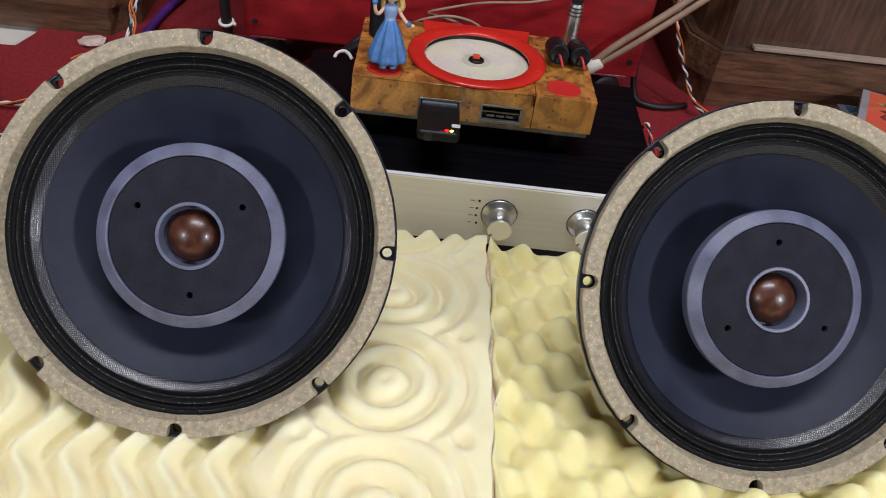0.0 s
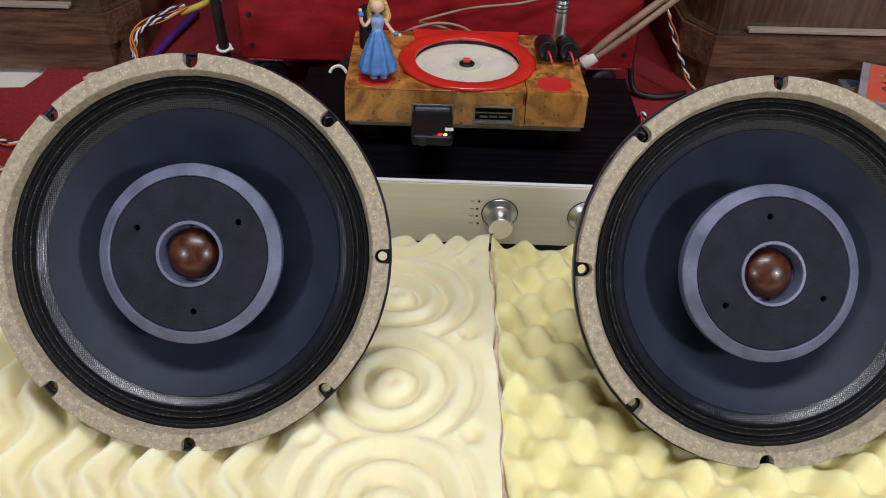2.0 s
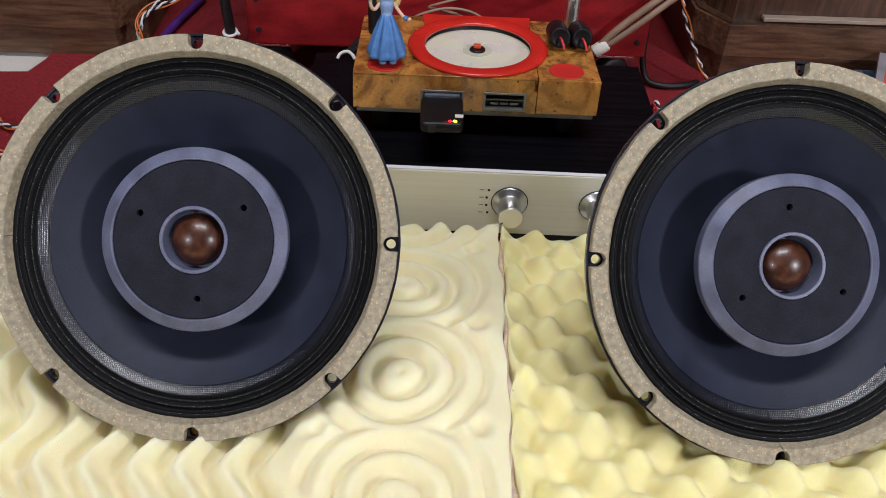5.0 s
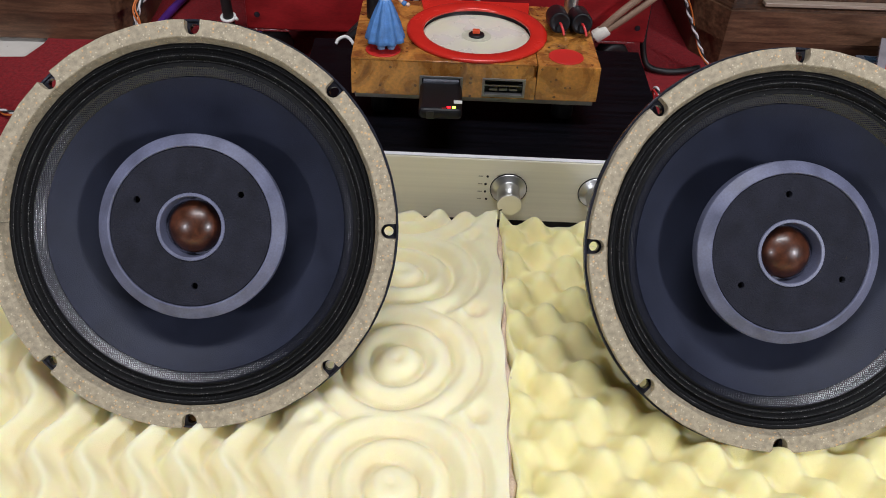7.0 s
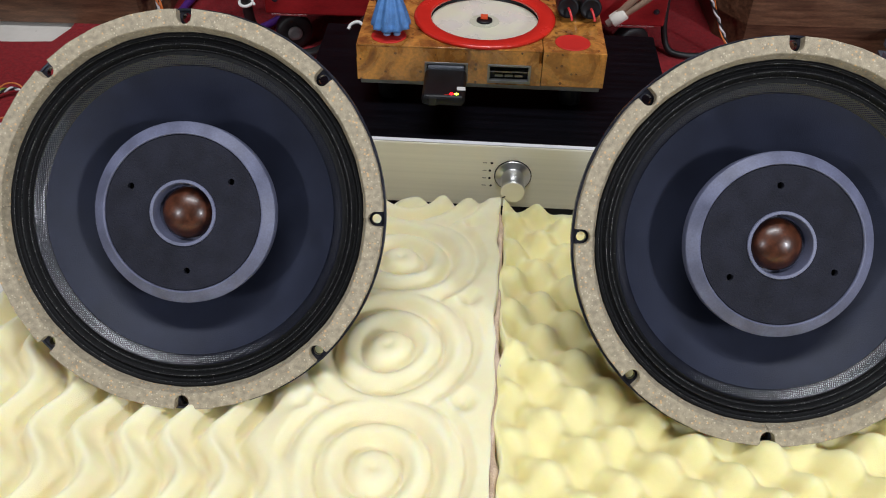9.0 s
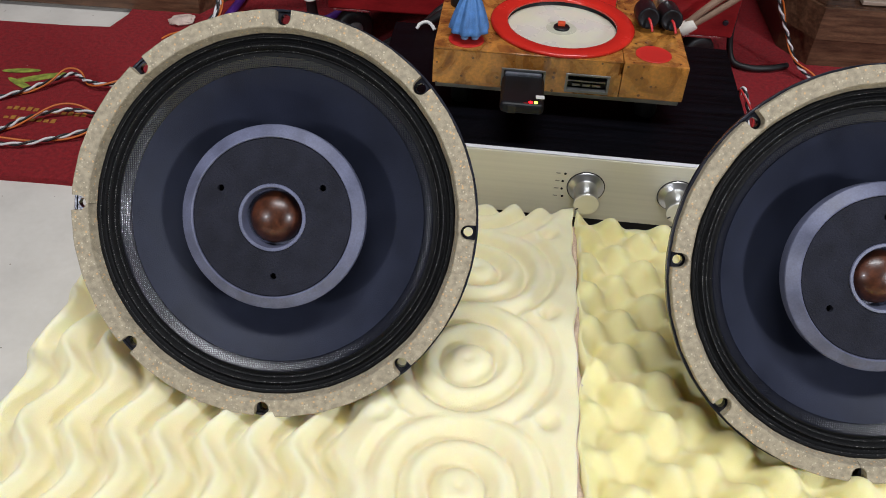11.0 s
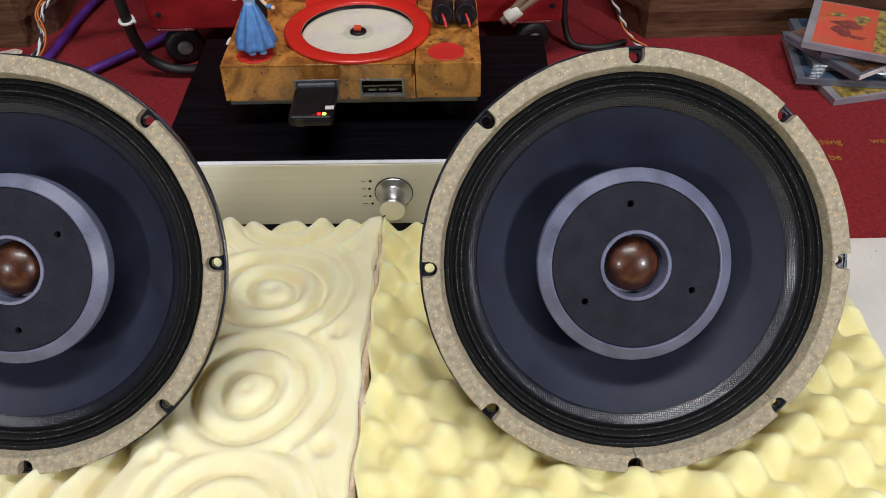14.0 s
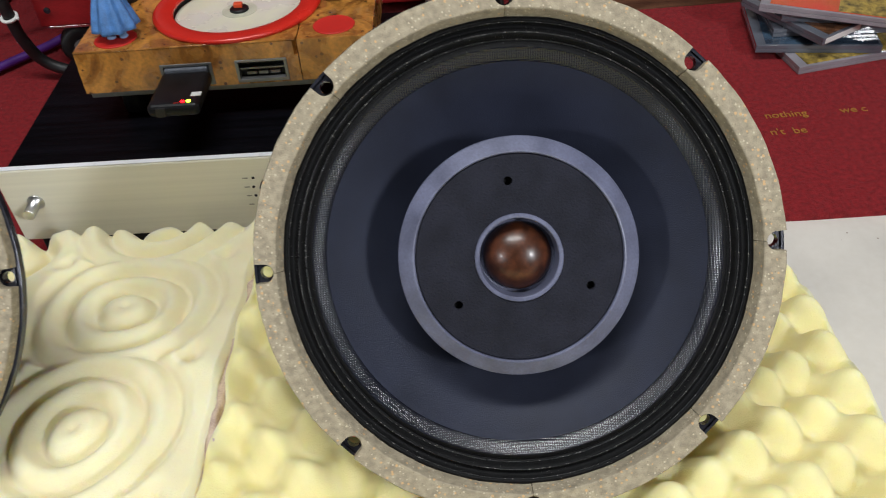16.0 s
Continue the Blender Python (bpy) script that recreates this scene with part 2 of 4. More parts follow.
def prism(outline, z0, z1):
    n = len(outline)
    V = [(x, y, z0) for x, y in outline] + [(x, y, z1) for x, y in outline]
    F = [list(range(n))[::-1], list(range(n, 2 * n))] + [[i, (i + 1) % n, n + (i + 1) % n, n + i] for i in range(n)]
    return V, F


def lathe(profile, n=96, closed=False):
    """Turns a list of (r, z) round the z axis; radius 0 closes in a point."""
    V, F, rows = [], [], []
    for r, z in profile:
        if r < 1e-6:
            rows.append([len(V)] * n)
            V.append((0, 0, z))
        else:
            rows.append(list(range(len(V), len(V) + n)))
            V += [(r * math.cos(2 * math.pi * i / n), r * math.sin(2 * math.pi * i / n), z) for i in range(n)]
    pairs = list(zip(rows, rows[1:])) + ([(rows[-1], rows[0])] if closed else [])
    for a, b in pairs:
        for i in range(n):
            j = (i + 1) % n
            q = [a[i], a[j], b[j], b[i]]
            q = [p for k, p in enumerate(q) if p not in q[:k]]
            if len(q) > 2:
                F.append(q)
    return V, F


def sweep_ring(angles, cross, close=True):
    """Lofts a closed cross-section (r, z) that depends on the angle."""
    V, F = [], []
    for a in angles:
        V += [(r * math.cos(a), r * math.sin(a), z) for r, z in cross(a)]
    k = len(cross(angles[0]))
    n = len(angles)
    for i in range(n if close else n - 1):
        j = (i + 1) % n
        for q in range(k):
            w = (q + 1) % k
            F.append([i * k + q, j * k + q, j * k + w, i * k + w])
    if not close:
        F += [list(range(k)), list(range((n - 1) * k, n * k))[::-1]]
    return V, F


def glide(points, steps=8):
    """Catmull-Rom through the points."""
    P = [Vector(p) for p in points]
    P = [2 * P[0] - P[1]] + P + [2 * P[-1] - P[-2]]
    out = []
    for i in range(1, len(P) - 2):
        for s in range(steps):
            t = s / steps
            a, b, c, d = P[i - 1], P[i], P[i + 1], P[i + 2]
            out.append(0.5 * (2 * b + (c - a) * t + (2 * a - 5 * b + 4 * c - d) * t * t + (3 * b - a - 3 * c + d) * t ** 3))
    return out + [P[-2]]


def tube(points, r, n=8, steps=8):
    """A round cable along a smooth line."""
    P = glide(points, steps) if steps else [Vector(p) for p in points]
    V, F = [], []
    ref = Vector((0.3, 0.2, 1)).normalized()
    for i, p in enumerate(P):
        d = (P[min(i + 1, len(P) - 1)] - P[max(i - 1, 0)]).normalized()
        u = d.cross(ref).normalized()
        w = u.cross(d)
        V += [p + r * (math.cos(2 * math.pi * k / n) * u + math.sin(2 * math.pi * k / n) * w) for k in range(n)]
    for i in range(len(P) - 1):
        F += [[i * n + k, i * n + (k + 1) % n, (i + 1) * n + (k + 1) % n, (i + 1) * n + k] for k in range(n)]
    F += [list(range(n))[::-1], list(range((len(P) - 1) * n, len(P) * n))]
    return V, F


def twist(points, spread, turns, phase, r):
    """One strand wound round a smooth line."""
    P = glide(points, 14)
    out = []
    for i, p in enumerate(P):
        d = (P[min(i + 1, len(P) - 1)] - P[max(i - 1, 0)]).normalized()
        u = d.cross(Vector((0.1, 0.2, 1))).normalized()
        w = u.cross(d)
        a = phase + 2 * math.pi * turns * i / len(P)
        out.append(p + spread * (math.cos(a) * u + math.sin(a) * w))
    return tube(out, r, 6, 0)


I4 = Matrix.Identity(4)


def at(x, y, z, rx=0, ry=0, rz=0):
    return pose(x, y, z, rx, ry, rz)


# ---- setting ----
def grid_sheet(x0, x1, y0, y1, z, step=0.5):
    nx, ny = max(1, int((x1 - x0) / step)), max(1, int((y1 - y0) / step))
    V = [(x0 + (x1 - x0) * i / nx, y0 + (y1 - y0) * j / ny, z) for j in range(ny + 1) for i in range(nx + 1)]
    F = [[j * (nx + 1) + i, j * (nx + 1) + i + 1, (j + 1) * (nx + 1) + i + 1, (j + 1) * (nx + 1) + i] for j in range(ny) for i in range(nx)]
    return V, F


thing("floor", mesh_from("floor", *box(-2.2, 2.4, -2.4, 1.5, -0.1, -0.008, 0), TILE), I4, "pale speckled stone tile floor", "floor", kind="structure")
# assumed room shell, its grey kept dark so that little light bounces back
for nm, b in (("wall_north", (-2.3, 2.5, 1.5, 1.6, -0.1, 2.7)), ("wall_south", (-2.3, 2.5, -2.5, -2.4, -0.1, 2.7)),
              ("wall_west", (-2.3, -2.2, -2.4, 1.5, -0.1, 2.7)), ("wall_east", (2.4, 2.5, -2.4, 1.5, -0.1, 2.7))):
    thing(nm, mesh_from(nm, *box(*b, 0), PAINT), I4, "assumed room wall, dark grey to limit bounced light", "wall", kind="structure")
thing("ceiling", mesh_from("ceiling", *box(-2.3, 2.5, -2.5, 1.6, 2.7, 2.8, 0), PAINT), I4, "assumed ceiling, dark grey to limit bounced light", "ceiling", kind="structure")


def carpet():
    edge = [(-2.1, 0.312), (-0.5, 0.305), (0.1, 0.285), (0.6, 0.266), (2.0, 0.25)]
    outline = edge + [(2.0, 1.45), (-0.535, 1.45), (-0.55, 0.705), (-0.563, 0.664), (-0.62, 0.660), (-2.1, 0.655)]
    return prism(outline, -0.0078, 0.0)


rug = thing("carpet", mesh_from("carpet", *carpet(), CARPET), I4, "dark red short-pile carpet with gold printed writing", "carpet", kind="structure")


def text_mesh(body, size, material):
    cu = bpy.data.curves.new("text", "FONT")
    cu.body, cu.size, cu.extrude = body, size, 0.0003
    ob = bpy.data.objects.new("text", cu)
    scene.collection.objects.link(ob)
    dg = bpy.context.evaluated_depsgraph_get()
    me = bpy.data.meshes.new_from_object(ob.evaluated_get(dg))
    bpy.data.objects.remove(ob)
    bpy.data.curves.remove(cu)
    me.materials.clear()
    me.materials.append(material)
    return me


part("lettering", text_mesh("nothing", 0.0155, GOLD), rug, "gold printed lettering", at(0.607, 0.427, 0.0008))
part("lettering", text_mesh("we c", 0.0155, GOLD), rug, "gold printed lettering", at(0.690, 0.427, 0.0008))
part("lettering", text_mesh("n't  be", 0.0155, GOLD), rug, "gold printed lettering", at(0.603, 0.396, 0.0008))
for x0, n, y in ((-0.615, 5, 0.438), (-0.560, 6, 0.434), (-0.610, 3, 0.417), (-0.575, 4, 0.415)):
    for i in range(n):
        part("lettering", bmesh_box("lettering", GOLD, x0 + 0.0088 * i, x0 + 0.0088 * i + 0.006, y - 0.0004 * i, y + 0.0052 + 0.002 * (i % 2), 0.0003, 0.0008, bevel=0), rug, "gold printed lettering" if i == 0 else "")
for x, y, a, ln, up in ((-0.605, 0.515, 25, 0.036, 0.0), (-0.622, 0.496, -30, 0.026, 0.0003), (-0.635, 0.528, 8, 0.026, 0.0006), (-0.600, 0.488, 55, 0.018, 0.0009)):
    leaf = [(ln * (math.cos(2 * math.pi * i / 14)), 0.2 * ln * math.sin(2 * math.pi * i / 14)) for i in range(14)]
    part("leaf_print", mesh_from("leaf_print", *prism(leaf, 0.0003, 0.0008), LEAFY), rug, "yellow-green printed leaf", at(x, y, up, 0, 0, a))


# ---- acoustic foam sheets ----
def foam_sheet(name, x0, x1, y0, y1, height, material, step=0.0023, skew=0.0):
    nx, ny = int((x1 - x0) / step), int((y1 - y0) / step)
    X, Y = np.meshgrid(np.linspace(x0, x1, nx + 1), np.linspace(y0, y1, ny + 1))
    Z = height(X, Y)
    X = X + 0.04 * (Y - 0.03) * np.clip(1 - np.abs(X - 0.087) / 0.13, 0, 1)
    Z = Z - 0.022 * np.clip(1 - (X + 0.366) / 0.035, 0, 1) ** 2
    sag = 0.0035 * np.sin(X * 17 + 1) * np.sin(Y * 13 + 2) + 0.0015 * np.sin(X * 61 + Y * 23)
    Z = Z + sag
    wob = 0.0022 * np.sin(Y * 47 + x0 * 9) + 0.0016 * np.sin(Y * 111)
    edge_l = np.clip(1 - (X - x0) / 0.012, 0, 1)
    edge_r = np.clip(1 - (x1 - X) / 0.012, 0, 1)
    X = X + wob * edge_l + 0.6 * wob * edge_r
    Y = Y + (0.002 * np.sin(X * 83) + 0.001 * np.sin(X * 210)) * np.clip(1 - (y1 - Y) / 0.012, 0, 1)
    Y = y0 + (Y - y0) * (y1 - y0 - skew * (X - x0)) / (y1 - y0)
    V = np.c_[X.ravel(), Y.ravel(), Z.ravel()]
    idx = np.arange((nx + 1) * (ny + 1)).reshape(ny + 1, nx + 1)
    F = np.stack([idx[:-1, :-1], idx[:-1, 1:], idx[1:, 1:], idx[1:, :-1]], -1).reshape(-1, 4).tolist()
    rim = list(idx[0, :]) + list(idx[1:, -1]) + list(idx[-1, -2::-1]) + list(idx[-2:0:-1, 0])
    base = [(V[i][0], V[i][1], -0.006 if V[i][1] < 0.26 else 0.0) for i in rim]
    k = len(V)
    n = len(rim)
    F += [[rim[(i + 1) % n], rim[i], k + i, k + (i + 1) % n] for i in range(n)]
    F.append([k + i for i in range(n)][::-1])
    me = mesh_from(name, V.tolist() + base, F, material, True)
    return me


PITCH = 0.117


def settle(Y):
    """The foam sinks towards its back edge."""
    return -0.14 * np.log1p(np.exp((np.asarray(Y) - 0.045) / 0.022)) * 0.022


def rings_and_waves(X, Y):
    """Ripple rings in a row, chevron ridges beside them."""
    flat = Y
    Y = Y - 0.05 * np.clip(Y, 0, None)
    yy = (Y - 0.002 + PITCH / 2) % PITCH - PITCH / 2
    d = np.hypot(X + 0.003, yy) / 1.07
    ring = (0.5 + 0.5 * np.cos(2 * np.pi * (d - 0.0316) / 0.0222)) ** 0.5
    ring = np.where((d < 0.0094) | (d > 0.0720), 1.0, ring)
    ring = np.where(d > 0.0538, 1 - 0.7 * (1 - ring), ring)
    ring = ring - 0.25 * np.exp(-(d / 0.003) ** 2) - 0.12 * np.clip(1 - d / 0.06, 0, 1)
    ring = 1 - 0.80 * (1 - ring)
    yh = (Y - 0.002) % PITCH - PITCH / 2
    dim = np.hypot(np.abs(X + 0.003) - 0.064, yh)
    ring = ring - 0.80 * np.exp(-(dim / 0.0085) ** 2) + 0.25 * np.exp(-(dim / 0.020) ** 2)
    ph = 2 * np.pi * (Y + 0.0857) / 0.080
    shift = -0.0095 * np.cos(ph) - 0.0008 * np.cos(2 * ph + 0.5)
    p = (X - shift + 0.085) / 0.0337
    wave = (0.5 + 0.5 * np.cos(2 * np.pi * np.minimum(p, 0))) ** 0.9
    wave = 1 - 1.25 * (1 - wave)
    t = np.clip(p / 0.6, 0, 1)
    t = t * t * (3 - 2 * t)
    h = wave * (1 - t) + ring * t
    return 0.0835 - 0.0020 * (1 - t) + settle(flat) + 0.0165 * h


def egg_crate(X, Y):
    """Round knobs in a staggered lattice, each a little off its place."""
    px, py, r2 = EGG_X, EGG_Y, 0.0162 ** 2
    U, W = X - EGG_X0, Y - EGG_Y0
    h = np.zeros_like(X)
    for i in range(-3, 13):
        for j in range(-14, 9):
            for ox, oy in ((0, 0), (0.5, 0.5)):
                cx = (i + ox) * px + 0.0014 * math.sin(7 * i + 3 * j + 9 * ox)
                cy = (j + oy) * py + 0.0014 * math.sin(5 * i + 8 * j + 4 * ox)
                a = 1 + 0.10 * math.sin(11 * i + 6 * j + 5 * ox)
                d2 = (U - cx) ** 2 + (W - cy) ** 2
                h += a * np.exp(-d2 / r2)
    h = 1 - np.exp(-1.9 * h * h)
    cut = np.clip(1 - (X - 0.0895) / 0.014, 0, 1)
    h = h + cut * np.clip(0.72 - h, 0, 1)
    return 0.0640 + 0.55 * settle(Y) + 0.0400 * h


EGG_X, EGG_Y, EGG_X0, EGG_Y0 = 0.0540, 0.0460, 0.126, -0.055
fl = thing("foam_sheet", foam_sheet("foam_sheet", -0.366, 0.0850, -0.45, 0.236, rings_and_waves, FOAM), I4,
           "pale yellow acoustic foam sheet moulded with ripple rings and wavy ridges", "acoustic foam", "foam sheets under the loudspeakers")
fr = thing("foam_sheet", foam_sheet("foam_sheet", 0.0895, 0.518, -0.45, 0.228, egg_crate, FOAM_B, skew=0.25), I4,
           "pale yellow egg-crate acoustic foam sheet lying on the floor", "acoustic foam", "foam sheets under the loudspeakers")


def seam_strip():
    V, F, n = [], [], 96
    for i in range(n + 1):
        y = -0.45 + i * 0.66 / n
        x = 0.0868 + 0.04 * (y - 0.03) + 0.0012 * math.sin(i * 0.43) + 0.0008 * math.sin(i * 1.3)
        z = 0.0905 + float(settle(y)) + 0.0025 * math.sin(i * 0.6) + 0.0015 * math.sin(i * 1.9)
        w = 0.0030 + 0.0008 * math.sin(i * 0.9) + 0.0005 * math.sin(i * 2.3)
        V += [(x - w, y, -0.004), (x - w, y, z - 0.002), (x - 0.3 * w, y, z), (x + 0.5 * w, y, z - 0.0006), (x + w, y, z - 0.004), (x + w, y, -0.004)]
    for i in range(n):
        F += [[i * 6 + k, i * 6 + k + 1, i * 6 + k + 7, i * 6 + k + 6] for k in range(5)]
    return V, F


part("edge_binding", mesh_from("edge_binding", *seam_strip(), SEAM, True), fl, "pinkish-brown cloth binding along the foam edge")


# ---- loudspeakers ----
def arc_off(a, step, centre=0.0):
    """Angle away from the nearest of equally spaced marks."""
    return (a - centre + step / 2) % step - step / 2


def angles_with_marks(n_between, half, step, centre):
    out = []
    k = int(round(2 * math.pi / step))
    for i in range(k):
        c = centre + i * step
        out += [c + half * s for s in (-1.0001, -0.9999, -0.92, -0.75, -0.5, -0.25, 0.0, 0.25, 0.5, 0.75, 0.92, 0.9999, 1.0001)]
        out += [c + half + (step - 2 * half) * (j + 1) / (n_between + 1) for j in range(n_between)]
    return out


def loudspeaker(m, hole_turn, label):
    root = empty("loudspeaker", m, label, "loudspeaker", "pair of loudspeakers")
    q = math.pi / 4
    R_H, H = 0.1462, 0.0036
    ang = angles_with_marks(8, H / R_H, q, 0.0)

    def flange_in(a):
        s = arc_off(a, q) * R_H
        r = R_H - (math.sqrt(max(0, H * H - s * s)) if abs(s) < H else 0)
        return [(0.1375, -0.0125), (r, -0.0105), (r, -0.0045), (0.1375, -0.0085)]

    def flange_out(a):
        s = arc_off(a, q) * R_H
        r = R_H + (math.sqrt(max(0, H * H - s * s)) if abs(s) < H else 0)
        return [(r, -0.0105), (0.1532, -0.0105), (0.1535, -0.010), (0.1535, -0.0048), (0.1530, -0.0045), (0.1517, -0.0045), (0.1515, -0.0060), (0.1507, -0.0060), (0.1505, -0.0045), (r, -0.0045)]

    part("flange", mesh_from("flange", *merge(sweep_ring(ang, flange_in), sweep_ring(ang, flange_out)), STEEL), root, "thin black steel rim with bolt holes")
    N = 0.0056
    for i in range(8):
        c0 = i * q
        gap = (0.00004 if random.random() < 0.65 else 0.0003) / 0.14
        a_list = [c0 + gap] + [c0 + N / 0.147 * s for s in (0.25, 0.5, 0.75, 0.92, 0.999, 1.001)]
        a_list += [c0 + N / 0.147 + (q - 2 * N / 0.147) * (j + 1) / 15 for j in range(14)]
        a_list += [c0 + q - N / 0.147 * s for s in (1.001, 0.999, 0.92, 0.75, 0.5, 0.25)] + [c0 + q - gap]
        wob = random.random() * 6

        def cross(a):
            s = arc_off(a, q) * 0.147
            ro = 0.1516 + 0.0002 * math.sin(a * 37 + wob)
            if abs(s) < N:
                ro = 0.1462 - math.sqrt(max(0, N * N - s * s))
            ri = 0.1372 + 0.0002 * math.sin(a * 29 + wob)
            return [(ri - 0.0012, -0.0045), (ro, -0.0045), (ro, 0.0044), (ro - 0.0006, 0.005), (ri + 0.0022, 0.005), (ri + 0.0015, 0.0044)]

        part("gasket_segment", mesh_from("gasket_segment", *sweep_ring(a_list, cross, False), GASKET), root, "tan speckled cork gasket" if i == 0 else "")
    prof = []
    for i in range(41):
        t = i / 40
        r = 0.1385 - t * 0.0190
        z = -0.0048 + 0.0017 * math.sin(2 * math.pi * 2.5 * t - 1.9) * (1 if t < 0.9 else 0.5) - 0.0028 * t * t
        prof.append((r, z))
    part("surround", mesh_from("surround", *lathe(prof, 144), CLOTH, True), root, "pleated black doped cloth surround")
    zc = prof[-1][1]
    for rr in (0.1236, 0.1272, 0.1330):
        zz = min(prof, key=lambda q: abs(q[0] - rr))[1]
        part("bead_line", mesh_from("bead_line", *lathe([(rr + 0.00035 * math.cos(a), zz + 0.0002 + 0.00035 * math.sin(a)) for a in [k * math.pi / 3 for k in range(6)]], 200, True), GLINT, True), root, "thin line of pale glue beads" if rr < 0.122 else "")
    part("weave_band", mesh_from("weave_band", *lathe([(0.1196, zc), (0.1189, zc - 0.0008), (0.1176, zc - 0.0016), (0.1160, zc - 0.0025), (0.1146, zc - 0.0034), (0.1134, zc - 0.0042), (0.1126, zc - 0.0049), (0.1120, zc - 0.0055)], 144), WEAVE, True), root, "glossy woven cone edge")
    cone = [(0.1120, zc - 0.0055)] + [(0.1120 - 0.0770 * t, zc - 0.0055 - 0.0544 * t ** 0.92) for t in [i / 16 for i in range(1, 17)]] + [(0.0, zc - 0.062)]
    part("cone", mesh_from("cone", *lathe(cone, 144), CONE, True), root, "blue-black paper cone")
    part("basket", mesh_from("basket", *lathe([(0.1378, -0.0095), (0.126, -0.03), (0.10, -0.075), (0.085, -0.082), (0.0, -0.082)], 72), STEEL, True), root, "black steel basket")
    part("magnet", mesh_from("magnet", *lathe([(0.0, -0.0822), (0.073, -0.0822), (0.075, -0.084), (0.075, -0.108), (0.073, -0.11), (0.0, -0.11)], 72), MAGNET), root, "round ferrite magnet")
    part("post", mesh_from("post", *lathe([(0.034, -0.066), (0.034, -0.022), (0.0, -0.022)], 48), STEEL, True), root)
    hous = part("tweeter_housing", mesh_from("tweeter_housing", *lathe(
        [(0.034, -0.021), (0.060, -0.021), (0.0672, -0.018), (0.0690, -0.012), (0.0693, -0.006), (0.0693, -0.0014), (0.0688, -0.0004), (0.0608, 0.0050), (0.0600, 0.0052), (0.0594, 0.0046), (0.0592, -0.004), (0.0255, -0.004)], 180), HOUSING), root, "matt grey tweeter housing ring")
    HR, HH = 0.0440, 0.0025
    st = 2 * math.pi / 3
    ang2 = angles_with_marks(26, HH / HR, st, radians(hole_turn))

    def pad_in(a):
        s = arc_off(a, st, radians(hole_turn)) * HR
        r = HR - (math.sqrt(max(0, HH * HH - s * s)) if abs(s) < HH else 0)
        return [(0.0252, -0.0035), (r, -0.0035), (r, 0.0040), (0.0252, 0.0040)]

    def pad_out(a):
        s = arc_off(a, st, radians(hole_turn)) * HR
        r = HR + (math.sqrt(max(0, HH * HH - s * s)) if abs(s) < HH else 0)
        return [(r, -0.0035), (0.0591, -0.0035), (0.0591, 0.0034), (0.0585, 0.0040), (r, 0.0040)]

    part("pad", mesh_from("pad", *merge(sweep_ring(ang2, pad_in), sweep_ring(ang2, pad_out)), PAD), hous, "black felt pad with three holes")
    for i in range(3):
        a = radians(hole_turn) + i * st
        part("screw", mesh_from("screw", *lathe([(0.0024, -0.0036), (0.0024, -0.0012), (0.0016, -0.0008), (0.0, -0.0008)], 16), HOLE), hous, "", at(HR * math.cos(a), HR * math.sin(a), 0))
    part("trim_ring", mesh_from("trim_ring", *lathe([(0.0253, -0.003), (0.0253, 0.0047), (0.0249, 0.0053), (0.0231, 0.0053), (0.0226, 0.0049), (0.0222, -0.0020), (0.0218, -0.0102), (0.0199, -0.0106)], 96), HOUSING), hous, "grey ring round the dome")
    dome = [(0.0199 * math.sin(t), -0.0105 + 0.0140 * math.cos(t)) for t in [math.pi / 2 * (1 - i / 18) for i in range(19)]]
    dome[-1] = (0.0, dome[-1][1])
    part("dome", mesh_from("dome", *lathe(dome, 72), DOME, True), hous, "glossy brown tweeter dome")
    return root


loudspeaker(at(-0.1579, 0.0290, 0.2105, 52.9, 0, 0), 34, "twelve-inch black coaxial loudspeaker with tan gasket, leaning back on foam")
loudspeaker(at(0.2890, 0.0150, 0.2100, 52.9, 0, -0.8), 95, "twelve-inch black coaxial loudspeaker with tan gasket, leaning back on egg-crate foam")


